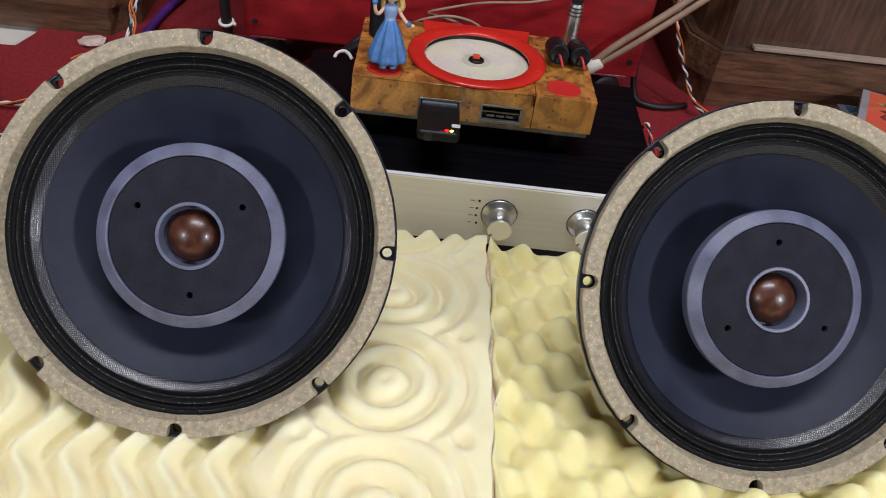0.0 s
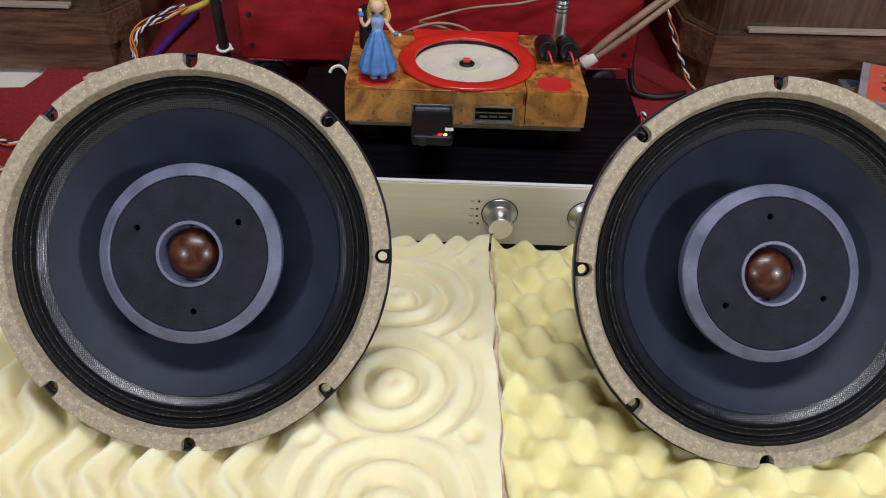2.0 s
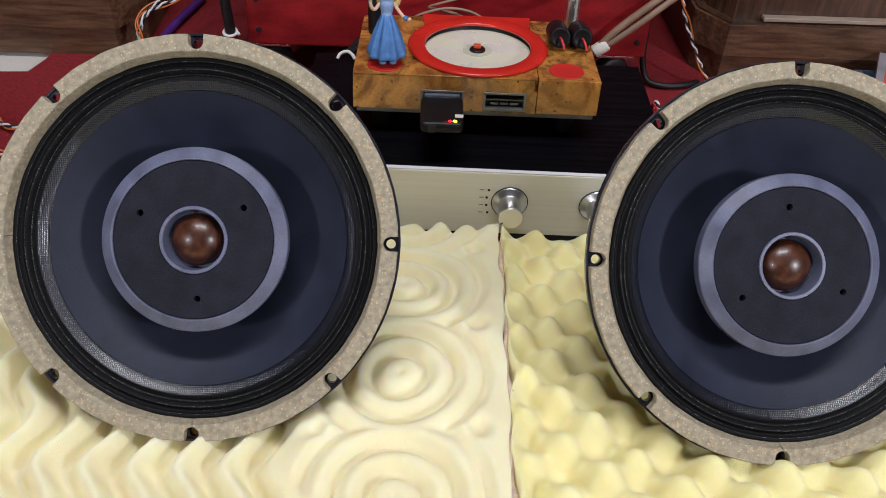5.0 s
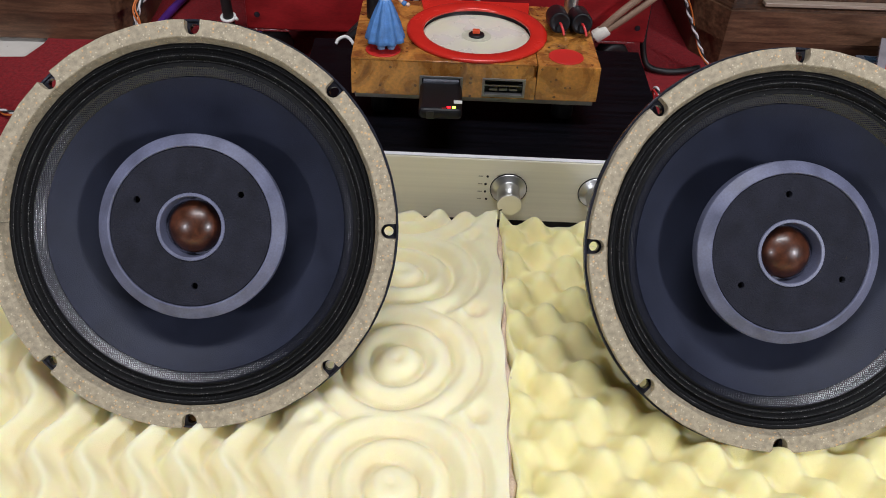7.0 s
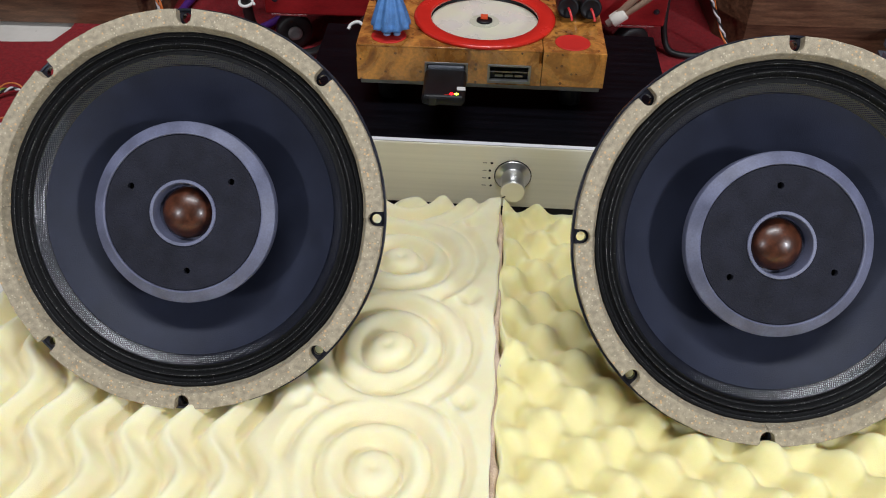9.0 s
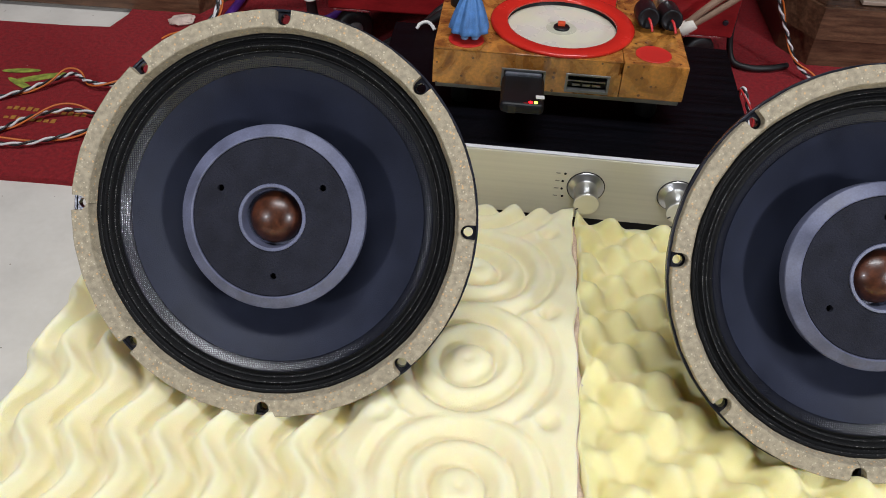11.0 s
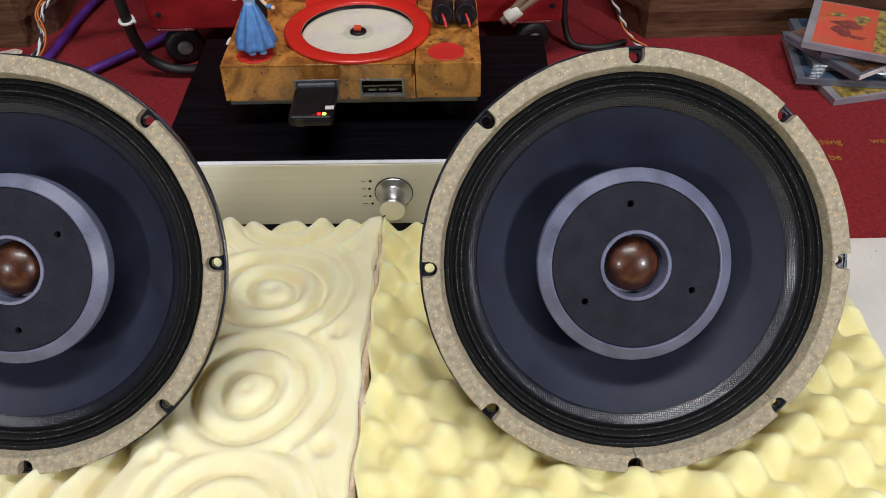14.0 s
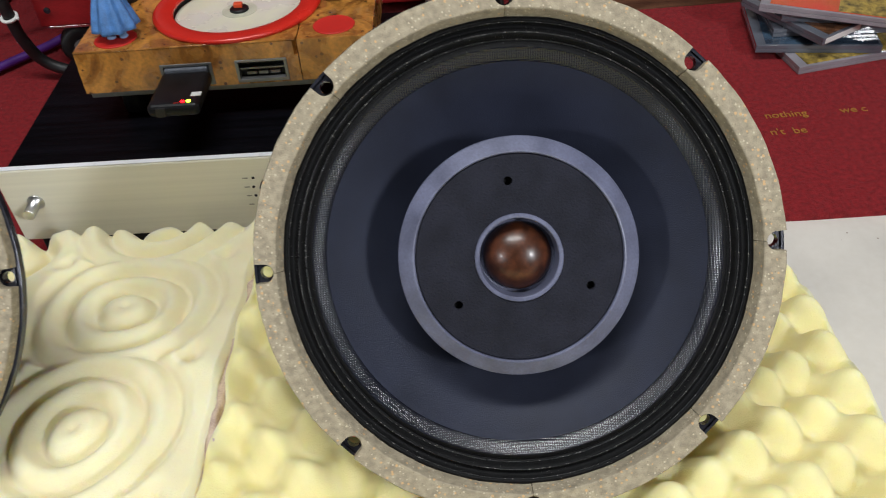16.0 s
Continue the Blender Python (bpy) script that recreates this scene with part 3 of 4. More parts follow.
# ---- amplifier ----
def amplifier():
    m = at(0.070, 0.262, 0.0, 0, 0, -1.8)
    root = empty("amplifier", m, "silver-fronted amplifier with black grained top behind the foam", "amplifier")
    part("body", bmesh_box("body", BLACK, -0.196, 0.202, 0.0062, 0.249, 0.022, 0.1133), root)
    part("top_plate", bmesh_box("top_plate", BLACKTOP, -0.200, 0.207, 0.0060, 0.251, 0.1135, 0.1180, bevel=0.0008), root, "black grained top plate")
    part("front_panel", bmesh_box("front_panel", CHAMPAGNE, -0.212, 0.214, 0.0, 0.0056, 0.0385, 0.1180, bevel=0.0018, seg=3), root, "brushed champagne metal front panel")
    # near-white, non-metal strip: the highlight along the top edge is in its colour
    part("top_edge", bmesh_box("top_edge", mat("edge_highlight_white", (0.88, 0.88, 0.92), 0.3, var=0.03), -0.2115, 0.2135, 0.0004, 0.0056, 0.1181, 0.1192, bevel=0.0004), root, "top edge with its highlight painted white")
    part("plinth", bmesh_box("plinth", BLACK, -0.20, 0.20, 0.006, 0.24, 0.012, 0.0384), root, "black recessed base")
    for x in (-0.18, 0.18):
        for y in (0.03, 0.22):
            part("foot", mesh_from("foot", *lathe([(0.0, 0.0), (0.015, 0.0), (0.016, 0.003), (0.016, 0.012), (0.0, 0.012)], 24), RUBBER), root, "", at(x, y, 0))
    for x in (0.0365, 0.1300):
        kn = part("knob", mesh_from("knob", *lathe([(0.0188, 0.0004), (0.0188, 0.0012), (0.0180, 0.0018), (0.0128, 0.0052), (0.0122, 0.0058), (0.0120, 0.0072), (0.0120, 0.0235), (0.0124, 0.0240), (0.0124, 0.0246), (0.0121, 0.0250), (0.0121, 0.0256), (0.0127, 0.0261), (0.0127, 0.0283), (0.0, 0.0283)], 64), ALU), root, "turned aluminium knob on a dished base", at(x, -0.0004, 0.0815, 90, 0, 0))
        for p in kn.data.polygons:
            p.use_smooth = len(p.vertices) == 4
        # flat black ring that draws the shade round the knob base
        part("shade_ring", mesh_from("shade_ring", *lathe([(0.0186, 0.0002), (0.0197, 0.0002), (0.0197, 0.0005), (0.0186, 0.0005)], 64, True), HOLE), kn, "black ring painted as the shade round the knob")
        part("cap", mesh_from("cap", *lathe([(0.0127, 0.0284), (0.0127, 0.0288), (0.0122, 0.0292), (0.0, 0.0292)], 48), CHAMPAGNE), kn, "champagne knob face")
        part("pointer", bmesh_box("pointer", INK, -0.0018, 0.0018, -0.0008, 0.0008, 0.0291, 0.0297, bevel=0.0003), kn, "black pointer mark", at(-0.0088, -0.0062, 0, 0, 0, 35))
    sw = part("switch", mesh_from("switch", *lathe([(0.0076, 0.0), (0.0076, 0.0006), (0.0072, 0.0011), (0.0052, 0.0012), (0.0051, 0.0178), (0.0049, 0.0190), (0.0, 0.0192)], 48), ALU), root, "small aluminium switch button", at(-0.185, -0.0004, 0.083, 90, 0, 0))
    for p in sw.data.polygons:
        p.use_smooth = len(p.vertices) == 4
    for i in range(4):
        z = 0.0965 - i * 0.0098
        part("indicator", mesh_from("indicator", *lathe([(0.0013, 0.0), (0.0013, 0.0006), (0.0, 0.0006)], 12), HOLE), root, "", at(0.0135 - 0.0018 * math.sin(i * 1.1), -0.0002, z, 90, 0, 0))
        part("legend", bmesh_box("legend", GREYINK, 0.0040, 0.0085, -0.0005, -0.0002, z - 0.0005, z + 0.0005, bevel=0), root, "")
    return root


amplifier()


# ---- disc player on the amplifier ----
PLAYER = at(0.068, 0.3195, 0.001, -2.5, 0, -1.3)


def disc_player():
    m = PLAYER
    root = empty("disc_player", m, "burl-wood compact disc player with red ring lid on the amplifier", "disc player")
    x0, x1, xs, d, zb, zt = -0.130, 0.130, 0.0625, 0.158, 0.1515, 0.1910
    part("base_plate", bmesh_box("base_plate", GREYMETAL, x0 + 0.003, x1 - 0.003, 0.002, d - 0.003, 0.1458, 0.1513, bevel=0.0008), root, "grey metal base plate")
    for x in (x0 + 0.03, x1 - 0.03):
        for y in (0.03, d - 0.03):
            z0 = 0.1174 + 0.0437 * y
            part("foot", mesh_from("foot", *lathe([(0.0, z0), (0.011, z0), (0.012, z0 + 0.002), (0.012, 0.1457), (0.0, 0.1457)], 24), RUBBER), root, "", at(x, y, 0))
    # wooden body in two pieces, with the ports let into the longer one
    cx, cy, ro, ri = 0.002, 0.076, 0.0775, 0.0588
    bits = []
    ports = [(-0.0585, -0.0130), (0.0075, 0.0530)]
    zp0, zp1 = 0.1535, 0.1748
    cuts = [x0] + [v for p in ports for v in p] + [xs + 0.0012]
    bits.append(box(x0, xs + 0.0012, 0.012, d, zb, 0.1760, 0))
    bits.append(box(x0, xs + 0.0012, 0.0, 0.012, zp1, 0.1760, 0))
    bits.append(box(x0, xs + 0.0012, 0.0, 0.012, zb, zp0, 0))
    for a, b in zip(cuts[::2], cuts[1::2]):
        bits.append(box(a, b, 0.0, 0.012, zp0, zp1, 0))
    # top board with a round well for the disc
    def board(xa, xb, ya, yb, z0, z1):
        n = 96
        V, F = [], []
        for i in range(n):
            a = 2 * math.pi * i / n
            c, s = math.cos(a), math.sin(a)
            k = min((xb - cx) / c if c > 1e-9 else 9, (xa - cx) / c if c < -1e-9 else 9, (yb - cy) / s if s > 1e-9 else 9, (ya - cy) / s if s < -1e-9 else 9)
            px, py = (cx + 0.0625 * c, cy + 0.0625 * s)
            qx, qy = (cx + k * c, cy + k * s)
            V += [(px, py, z0), (px, py, z1), (qx, qy, z1), (qx, qy, z0)]
        for i in range(n):
            j = (i + 1) % n
            for q in range(4):
                w = (q + 1) % 4
                F.append([i * 4 + q, j * 4 + q, j * 4 + w, i * 4 + w])
        return V, F

    bits.append(board(x0, xs + 0.0012, 0.0, d, 0.1760, zt))
    part("body", mesh_from("body", *merge(*bits), BURL), root, "glossy amber burl-wood body")
    part("side_block", bmesh_box("side_block", BURL, xs + 0.0020, x1, 0.0, d, zb, zt, bevel=0.0008), root, "burl-wood end block")
    part("edge_bead", mesh_from("edge_bead", *merge(tube([(x0 + 0.0004, 0.0006, zt - 0.0004), (xs + 0.0008, 0.0006, zt - 0.0004)], 0.0010, 10, 1)), BURL, True), root, "rounded front edge")
    part("well", mesh_from("well", *lathe([(0.0, 0.1830), (0.0600, 0.1830), (0.0618, 0.1835), (0.0618, 0.1912)], 72), BLACK, True), root, "dark disc well", at(cx, cy, 0))
    part("lid_ring", mesh_from("lid_ring", *lathe([(ro, 0.1913), (ro + 0.0002, 0.1936), (ro - 0.0012, 0.1949), (ro - 0.0035, 0.1955), (ro - 0.010, 0.1955), (ri + 0.002, 0.1946), (ri, 0.1936), (ri, 0.1913)], 120, True), RED, True), root, "glossy red enamel ring", at(cx, cy, 0))
    arc = [(cx + (ro - 0.005) * math.cos(radians(a)), cy + (ro - 0.005) * math.sin(radians(a))) for a in range(145, 34, -5)]
    part("hinge_block", mesh_from("hinge_block", *prism((arc + [(cx + 0.0635, d - 0.001), (cx - 0.0635, d - 0.001)])[::-1], 0.1912, 0.1946), RED), root, "red hinge block behind the ring")
    for (a, b), nm in zip(ports, ("a", "b")):
        fr_bits = [box(a, b, -0.0012, 0.0118, zp1 - 0.0024, zp1, 0.0005), box(a, b, -0.0012, 0.0118, zp0, zp0 + 0.0030, 0.0005),
                   box(a, a + 0.0026, -0.0012, 0.0118, zp0 + 0.003, zp1 - 0.0024, 0), box(b - 0.0026, b, -0.0012, 0.0118, zp0 + 0.003, zp1 - 0.0024, 0)]
        po = part("port", mesh_from("port", *merge(*fr_bits), GREYMETAL), root, "grey framed socket")
        part("socket", bmesh_box("socket", BLACK, a + 0.0027, b - 0.0027, 0.006, 0.0117, zp0 + 0.0031, zp1 - 0.0025, bevel=0), po, "dark socket")
        part("shelf", bmesh_box("shelf", GREYMETAL, a + 0.0027, b - 0.0027, 0.0015, 0.0058, zp0 + 0.0115, zp0 + 0.0130, bevel=0), po)
        for i in range(3):
            part("contact", bmesh_box("contact", GREYMETAL, a + 0.008 + i * 0.0105, a + 0.0165 + i * 0.0105, 0.003, 0.0058, zp0 + 0.0055, zp0 + 0.0085, bevel=0.0004), po)
    for x, y in ((-0.098, 0.023), (0.0955, 0.023)):
        part("red_pad", mesh_from("red_pad", *lathe([(0.0185, 0.1911), (0.0185, 0.1917), (0.0178, 0.1921), (0.0, 0.1921)], 48), REDDOT), root, "flat red round pad", at(x, y, 0))
    # valves-like black capacitors with red leads
    for x in (0.092, 0.1165):
        cap = part("capacitor", mesh_from("capacitor", *lathe([(0.0, -0.022), (0.0095, -0.022), (0.0112, -0.020), (0.0117, -0.018), (0.0117, 0.018), (0.0112, 0.020), (0.0102, 0.0215), (0.0085, 0.0205), (0.0, 0.0205)], 36), BLACK, True), root, "black cylindrical capacitor", at(x, 0.094, 0.2035, 80, 0, 0))
        part("lead", mesh_from("lead", *tube([(0, 0, 0.0206), (0.001, -0.001, 0.026), (0.003, -0.006, 0.030), (0.004, -0.0105, 0.032)], 0.0014), W_RED, True), cap, "red lead")
    jack = part("jack", mesh_from("jack", *lathe([(0.0, 0.1911), (0.0076, 0.1911), (0.0080, 0.194), (0.0080, 0.240), (0.0072, 0.243), (0.0, 0.243)], 32), ALU), root, "silver plug with black bands", at(0.112, 0.1400, 0))
    for z in (0.2290, 0.2335, 0.2380):
        part("band", mesh_from("band", *lathe([(0.0079, z), (0.0082, z), (0.0082, z + 0.0016), (0.0079, z + 0.0016)], 32, True), INK), jack, "black printed band")
    part("plug_lead", mesh_from("plug_lead", *tube([(0.112, 0.1400, 0.2425), (0.113, 0.138, 0.29), (0.118, 0.150, 0.35), (0.13, 0.2, 0.44)], 0.0062), RUBBER, True), root, "black lead")
    part("terminal", mesh_from("terminal", *lathe([(0.0, 0.1911), (0.0115, 0.1911), (0.012, 0.195), (0.012, 0.236), (0.0112, 0.238), (0.0, 0.238)], 32), BLACK, True), root, "black cylinder terminal", at(-0.110, 0.108, 0))
    return root


disc_player()
disc_m = PLAYER @ at(0.002, 0.079, 0.1846)
cd = thing("compact_disc", mesh_from("compact_disc", *lathe([(0.0075, 0.0), (0.0596, 0.0), (0.0598, 0.0006), (0.0596, 0.0012), (0.0075, 0.0012)], 96, True), DISC), disc_m, "silvery compact disc lying in the red-ringed well", "compact disc")
part("label_ring", mesh_from("label_ring", *lathe([(0.0080, 0.0013), (0.0165, 0.0013), (0.0165, 0.0016), (0.0080, 0.0016)], 48, True), mat("disc_hub", (0.56, 0.56, 0.44), 0.25, var=0.05)), cd, "clear inner hub zone")
hub = thing("spindle_puck", mesh_from("spindle_puck", *lathe([(0.0088, 0.0017), (0.0088, 0.0034), (0.0078, 0.0042), (0.0, 0.0042)], 36), BLACK), disc_m, "dark magnetic puck with an orange-red knob on the disc", "puck")
part("puck_knob", bmesh_box("puck_knob", mat("puck_red", (0.65, 0.07, 0.02), 0.4, var=0.05), -0.0045, 0.0035, -0.0025, 0.0030, 0.0043, 0.0088, bevel=0.0008), hub, "orange-red knob")

# wireless receiver in the first socket
rec = empty("receiver_dongle", PLAYER, "black receiver box with red and green lights plugged into the player", "receiver")
part("case", bmesh_box("case", BLACK, -0.0578, -0.0138, -0.0615, -0.0016, 0.1570, 0.1690, bevel=0.005, seg=4), rec)
part("collar", bmesh_box("collar", COLLAR, -0.0548, -0.0168, -0.0040, 0.0040, 0.1580, 0.1716, bevel=0.0014, seg=2), rec, "blue-grey metal collar")
for x, mt, lb in ((-0.0275, LED_RED, "lit red lamp"), (-0.0225, LED_GREEN, "lit yellow-green lamp")):
    part("led", mesh_from("led", *lathe([(0.0019, 0.0), (0.0019, 0.0006), (0.0012, 0.0010), (0.0, 0.0011)], 16), mt), rec, lb, at(x, -0.0560, 0.1690))
part("sticker", bmesh_box("sticker", PAPER, -0.0225, -0.0140, -0.0480, -0.0415, 0.1690, 0.1694, bevel=0), rec, "small white sticker")
part("legend", bmesh_box("legend", REDDOT, -0.0345, -0.0300, -0.0585, -0.0575, 0.1690, 0.1693, bevel=0), rec)
part("grip", bmesh_box("grip", RUBBER, -0.0500, -0.0420, -0.0622, -0.0600, 0.1585, 0.1670, bevel=0.0006), rec)


# doll: one plain mesh, standing on the left red pad
def doll():
    bm = bmesh.new()

    def ring_body(profile, n, wave, mi, x=0, y=0):
        rows = []
        for r, z in profile:
            rows.append([bm.verts.new((x + r * (1 + wave * math.sin(9 * 2 * math.pi * i / n)) * math.cos(2 * math.pi * i / n), y + r * (1 + wave * math.sin(9 * 2 * math.pi * i / n)) * math.sin(2 * math.pi * i / n), z)) for i in range(n)])
        for a, b in zip(rows, rows[1:]):
            for i in range(n):
                f = bm.faces.new((a[i], a[(i + 1) % n], b[(i + 1) % n], b[i]))
                f.material_index, f.smooth = mi, True
        for rw in (rows[0], rows[-1]):
            f = bm.faces.new(rw)
            f.material_index = mi

    def limb(points, r, mi):
        V, F = tube(points, r, 8, 6)
        vs = [bm.verts.new(v) for v in V]
        for q in F:
            f = bm.faces.new([vs[i] for i in q])
            f.material_index, f.smooth = mi, True

    def ball(c, r, mi, sz=1.0):
        got = bmesh.ops.create_icosphere(bm, subdivisions=3, radius=r, matrix=Matrix.Translation(c) @ Matrix.Diagonal((1, 1, sz, 1)))
        for v in got["verts"]:
            for f in v.link_faces:
                f.material_index, f.smooth = mi, True

    ring_body([(0.0192, 0.0098), (0.0208, 0.0106), (0.0203, 0.0140), (0.0186, 0.0205), (0.0163, 0.0290), (0.0132, 0.0385), (0.0098, 0.0480), (0.0068, 0.0550), (0.0055, 0.059)], 108, 0.085, 0)
    ring_body([(0.0055, 0.058), (0.0066, 0.064), (0.0078, 0.070), (0.0072, 0.074), (0.0045, 0.0765), (0.0022, 0.078)], 24, 0, 1)
    limb([(0, 0, 0.076), (0, 0, 0.083)], 0.0024, 2)
    ball((0.0, -0.001, 0.0885), 0.0082, 2, 1.1)
    ball((0.0005, 0.0015, 0.0905), 0.0092, 3, 1.05)
    for dx, dy, a in ((0.006, 0.002, 0.7), (0.004, 0.006, 0.5), (-0.002, 0.007, 0.3), (0.0085, -0.001, 0.9), (-0.006, 0.004, 0.2)):
        limb([(dx * 0.8, dy, 0.092), (dx * 1.2, dy + 0.002, 0.082), (dx * 1.3 + 0.001 * a, dy + 0.002, 0.074), (dx * 1.1, dy + 0.001, 0.066 + 0.003 * a)], 0.0034, 3)
    limb([(-0.007, 0, 0.072), (-0.013, -0.002, 0.065), (-0.017, -0.004, 0.070), (-0.018, -0.004, 0.078)], 0.0021, 2)
    ball((-0.018, -0.004, 0.0795), 0.0032, 0)
    ball((-0.0185, -0.004, 0.084), 0.0022, 2)
    limb([(0.007, 0, 0.072), (0.012, -0.003, 0.064), (0.017, -0.006, 0.058), (0.021, -0.008, 0.056)], 0.0020, 2)
    ball((0.0195, -0.0075, 0.0565), 0.0030, 0)
    ball((0.0235, -0.009, 0.0555), 0.0023, 2)
    for x in (-0.005, 0.006):
        ball((x, -0.006, 0.0022), 0.0042, 1, 0.52)
        limb([(x, -0.003, 0.003), (x, -0.002, 0.012)], 0.0022, 1)
    bmesh.ops.scale(bm, vec=(0.96, 0.96, 0.90), verts=bm.verts)
    me = bpy.data.meshes.new("doll")
    bm.to_mesh(me)
    bm.free()
    for mt in (BLUE, BLUE_PALE, SKIN, BLOND):
        me.materials.append(mt)
    return me


thing("doll", doll(), PLAYER @ at(-0.096, 0.027, 0.1922, 0, 0, 8), "small blond doll in a long blue dress standing on the player", "doll")


# ---- red wheeled box behind ----
def red_box():
    root = empty("red_box", at(0.045, 0.645, 0.0, 0, 0, -0.6), "red painted wooden box on casters", "box")
    part("body", bmesh_box("body", REDWOOD, -0.278, 0.284, 0.0, 0.40, 0.062, 0.46, bevel=0.003), root)
    for x in (-0.262, 0.270):
        for z in (0.085, 0.13, 0.22):
            part("screw", mesh_from("screw", *lathe([(0.004, 0.0), (0.004, 0.001), (0.0, 0.0016)], 16), STEEL), root, "", at(x, -0.0002, z, 90, 0, 0))
    for x in (-0.245, 0.245):
        for y in (0.024, 0.35):
            ca = part("caster", bmesh_box("caster", SILVER, -0.026, 0.026, -0.020, 0.020, 0.0575, 0.0618, bevel=0.001), root, "swivel caster", at(x, y, 0))
            part("wheel", mesh_from("wheel", *lathe([(0.0, -0.009), (0.010, -0.009), (0.013, -0.010), (0.024, -0.010), (0.026, -0.007), (0.026, 0.007), (0.024, 0.010), (0.013, 0.010), (0.010, 0.009), (0.0, 0.009)], 36), RUBBER, True), ca, "black rubber wheel", at(0, 0, 0.0263, 90, 0, 20))
            part("hub_cap", mesh_from("hub_cap", *lathe([(0.0105, 0.0), (0.0105, 0.002), (0.007, 0.003), (0.0, 0.003)], 24), GREYMETAL), ca, "", at(0, 0, 0.0263, 90, 0, 20) @ at(0, 0, 0.0102))
            part("fork", bmesh_box("fork", SILVER, -0.009, 0.009, 0.0125, 0.0145, 0.024, 0.0559, bevel=0.0006), ca)
    return root


red_box()


# ---- walnut cabinets on either side ----
def cabinet(side, corner, label, w=0.62, dp=0.5, cut=0.052):
    """A cabinet whose inner front corner is cut off; corner is the start of the cut on the front face."""
    root = empty("speaker_cabinet", at(*corner, 0), label, "cabinet", "walnut cabinets")
    s = side

    def shape(grow):
        pts = [(-s * w, 0 - grow), (0 + s * grow * 0.4, 0 - grow), (s * (cut * 0.62 + grow), cut - grow * 0.4), (s * (cut * 0.62 + grow), dp), (-s * w, dp)]
        return pts if s > 0 else pts[::-1]

    part("plinth", mesh_from("plinth", *prism(shape(0.0), 0.0, 0.046), WALNUT), root, "walnut plinth")
    part("base_band", mesh_from("base_band", *prism(shape(0.009), 0.0462, 0.094), WALNUT), root, "walnut base moulding")
    part("lip", mesh_from("lip", *prism(shape(0.004), 0.0942, 0.0972), WALNUT_UP), root)
    part("carcass", mesh_from("carcass", *prism(shape(-0.010), 0.0974, 0.95), WALNUT_UP), root, "upright-grained walnut body")
    xa, xb = (-s * w, -s * 0.045)
    part("strip", bmesh_box("strip", STRIP, min(xa, xb), max(xa, xb), -0.004, 0.0094, 0.1000, 0.1055, bevel=0.0008), root, "pale metal strip")
    return root


cabinet(1, (-0.445, 0.722), "dark walnut cabinet with a stepped base standing on the carpet")
cabinet(-1, (0.463, 0.697), "dark walnut cabinet with a stepped base beside the disc cases")

# ---- cables ----
c1 = thing("black_cable", mesh_from("black_cable", *tube([(-0.262, 0.615, 0.42), (-0.257, 0.615, 0.25), (-0.250, 0.618, 0.10), (-0.247, 0.622, 0.06), (-0.236, 0.628, 0.028), (-0.205, 0.628, 0.012), (-0.165, 0.625, 0.016), (-0.130, 0.615, 0.04), (-0.095, 0.590, 0.075), (-0.05, 0.580, 0.108), (0.02, 0.59, 0.11)], 0.0072, 12), RUBBER, True), I4, "thick black cable looping down onto the carpet", "cable")
part("cable_tie", mesh_from("cable_tie", *tube([(-0.250 + 0.0088 * math.cos(a), 0.618 + 0.0088 * math.sin(a), 0.094 + 0.002 * math.sin(a)) for a in [i * 2 * math.pi / 12 for i in range(13)]] + [(-0.237, 0.610, 0.095)], 0.0022, 6, 3), PAPER, True), c1, "white cable tie")
thing("black_cable", mesh_from("black_cable", *tube([(-0.15, 0.60, 0.03), (-0.10, 0.59, 0.07), (-0.06, 0.60, 0.105), (0.0, 0.62, 0.12)], 0.006, 10), RUBBER, True), I4, "black cable behind the amplifier", "cable")
thing("purple_cable", mesh_from("purple_cable", *tube([(-0.42, 0.60, 0.010), (-0.345, 0.622, 0.010), (-0.29, 0.672, 0.010), (-0.245, 0.715, 0.012), (-0.19, 0.76, 0.03), (-0.1, 0.80, 0.05)], 0.0058, 12), W_PURPLE, True), I4, "thick purple cable lying on the carpet", "cable")
thing("purple_cable", mesh_from("purple_cable", *tube([(-0.435, 0.58, 0.009), (-0.405, 0.645, 0.009), (-0.393, 0.73, 0.009), (-0.384, 0.81, 0.009), (-0.36, 0.92, 0.009)], 0.0062, 12), W_PURPLE, True), I4, "purple cable lying along the cabinet side", "cable")


def twisted(name_label, path, turns, loose=0.006, third=None):
    """A tight white and black pair with a looser coloured strand beside it."""
    root = empty("twisted_wires", at(*path[0]), name_label, "wires", "twisted wire bundles")
    base = Vector(path[0])
    loc = [Vector(p) - base for p in path]
    lifted = [p + Vector((0, 0, 0.002)) for p in loc]
    part("strand", mesh_from("strand", *twist(loc, 0.0015, turns, 0.0, 0.0016), W_WHITE, True), root, "white strand")
    part("strand", mesh_from("strand", *twist(loc, 0.0015, turns, math.pi, 0.0014), W_BLACK, True), root, "black strand")
    part("strand", mesh_from("strand", *twist(lifted, loose, turns * 0.22, 1.0, 0.0013), third or W_ORANGE, True), root, "red strand" if third else "orange strand")


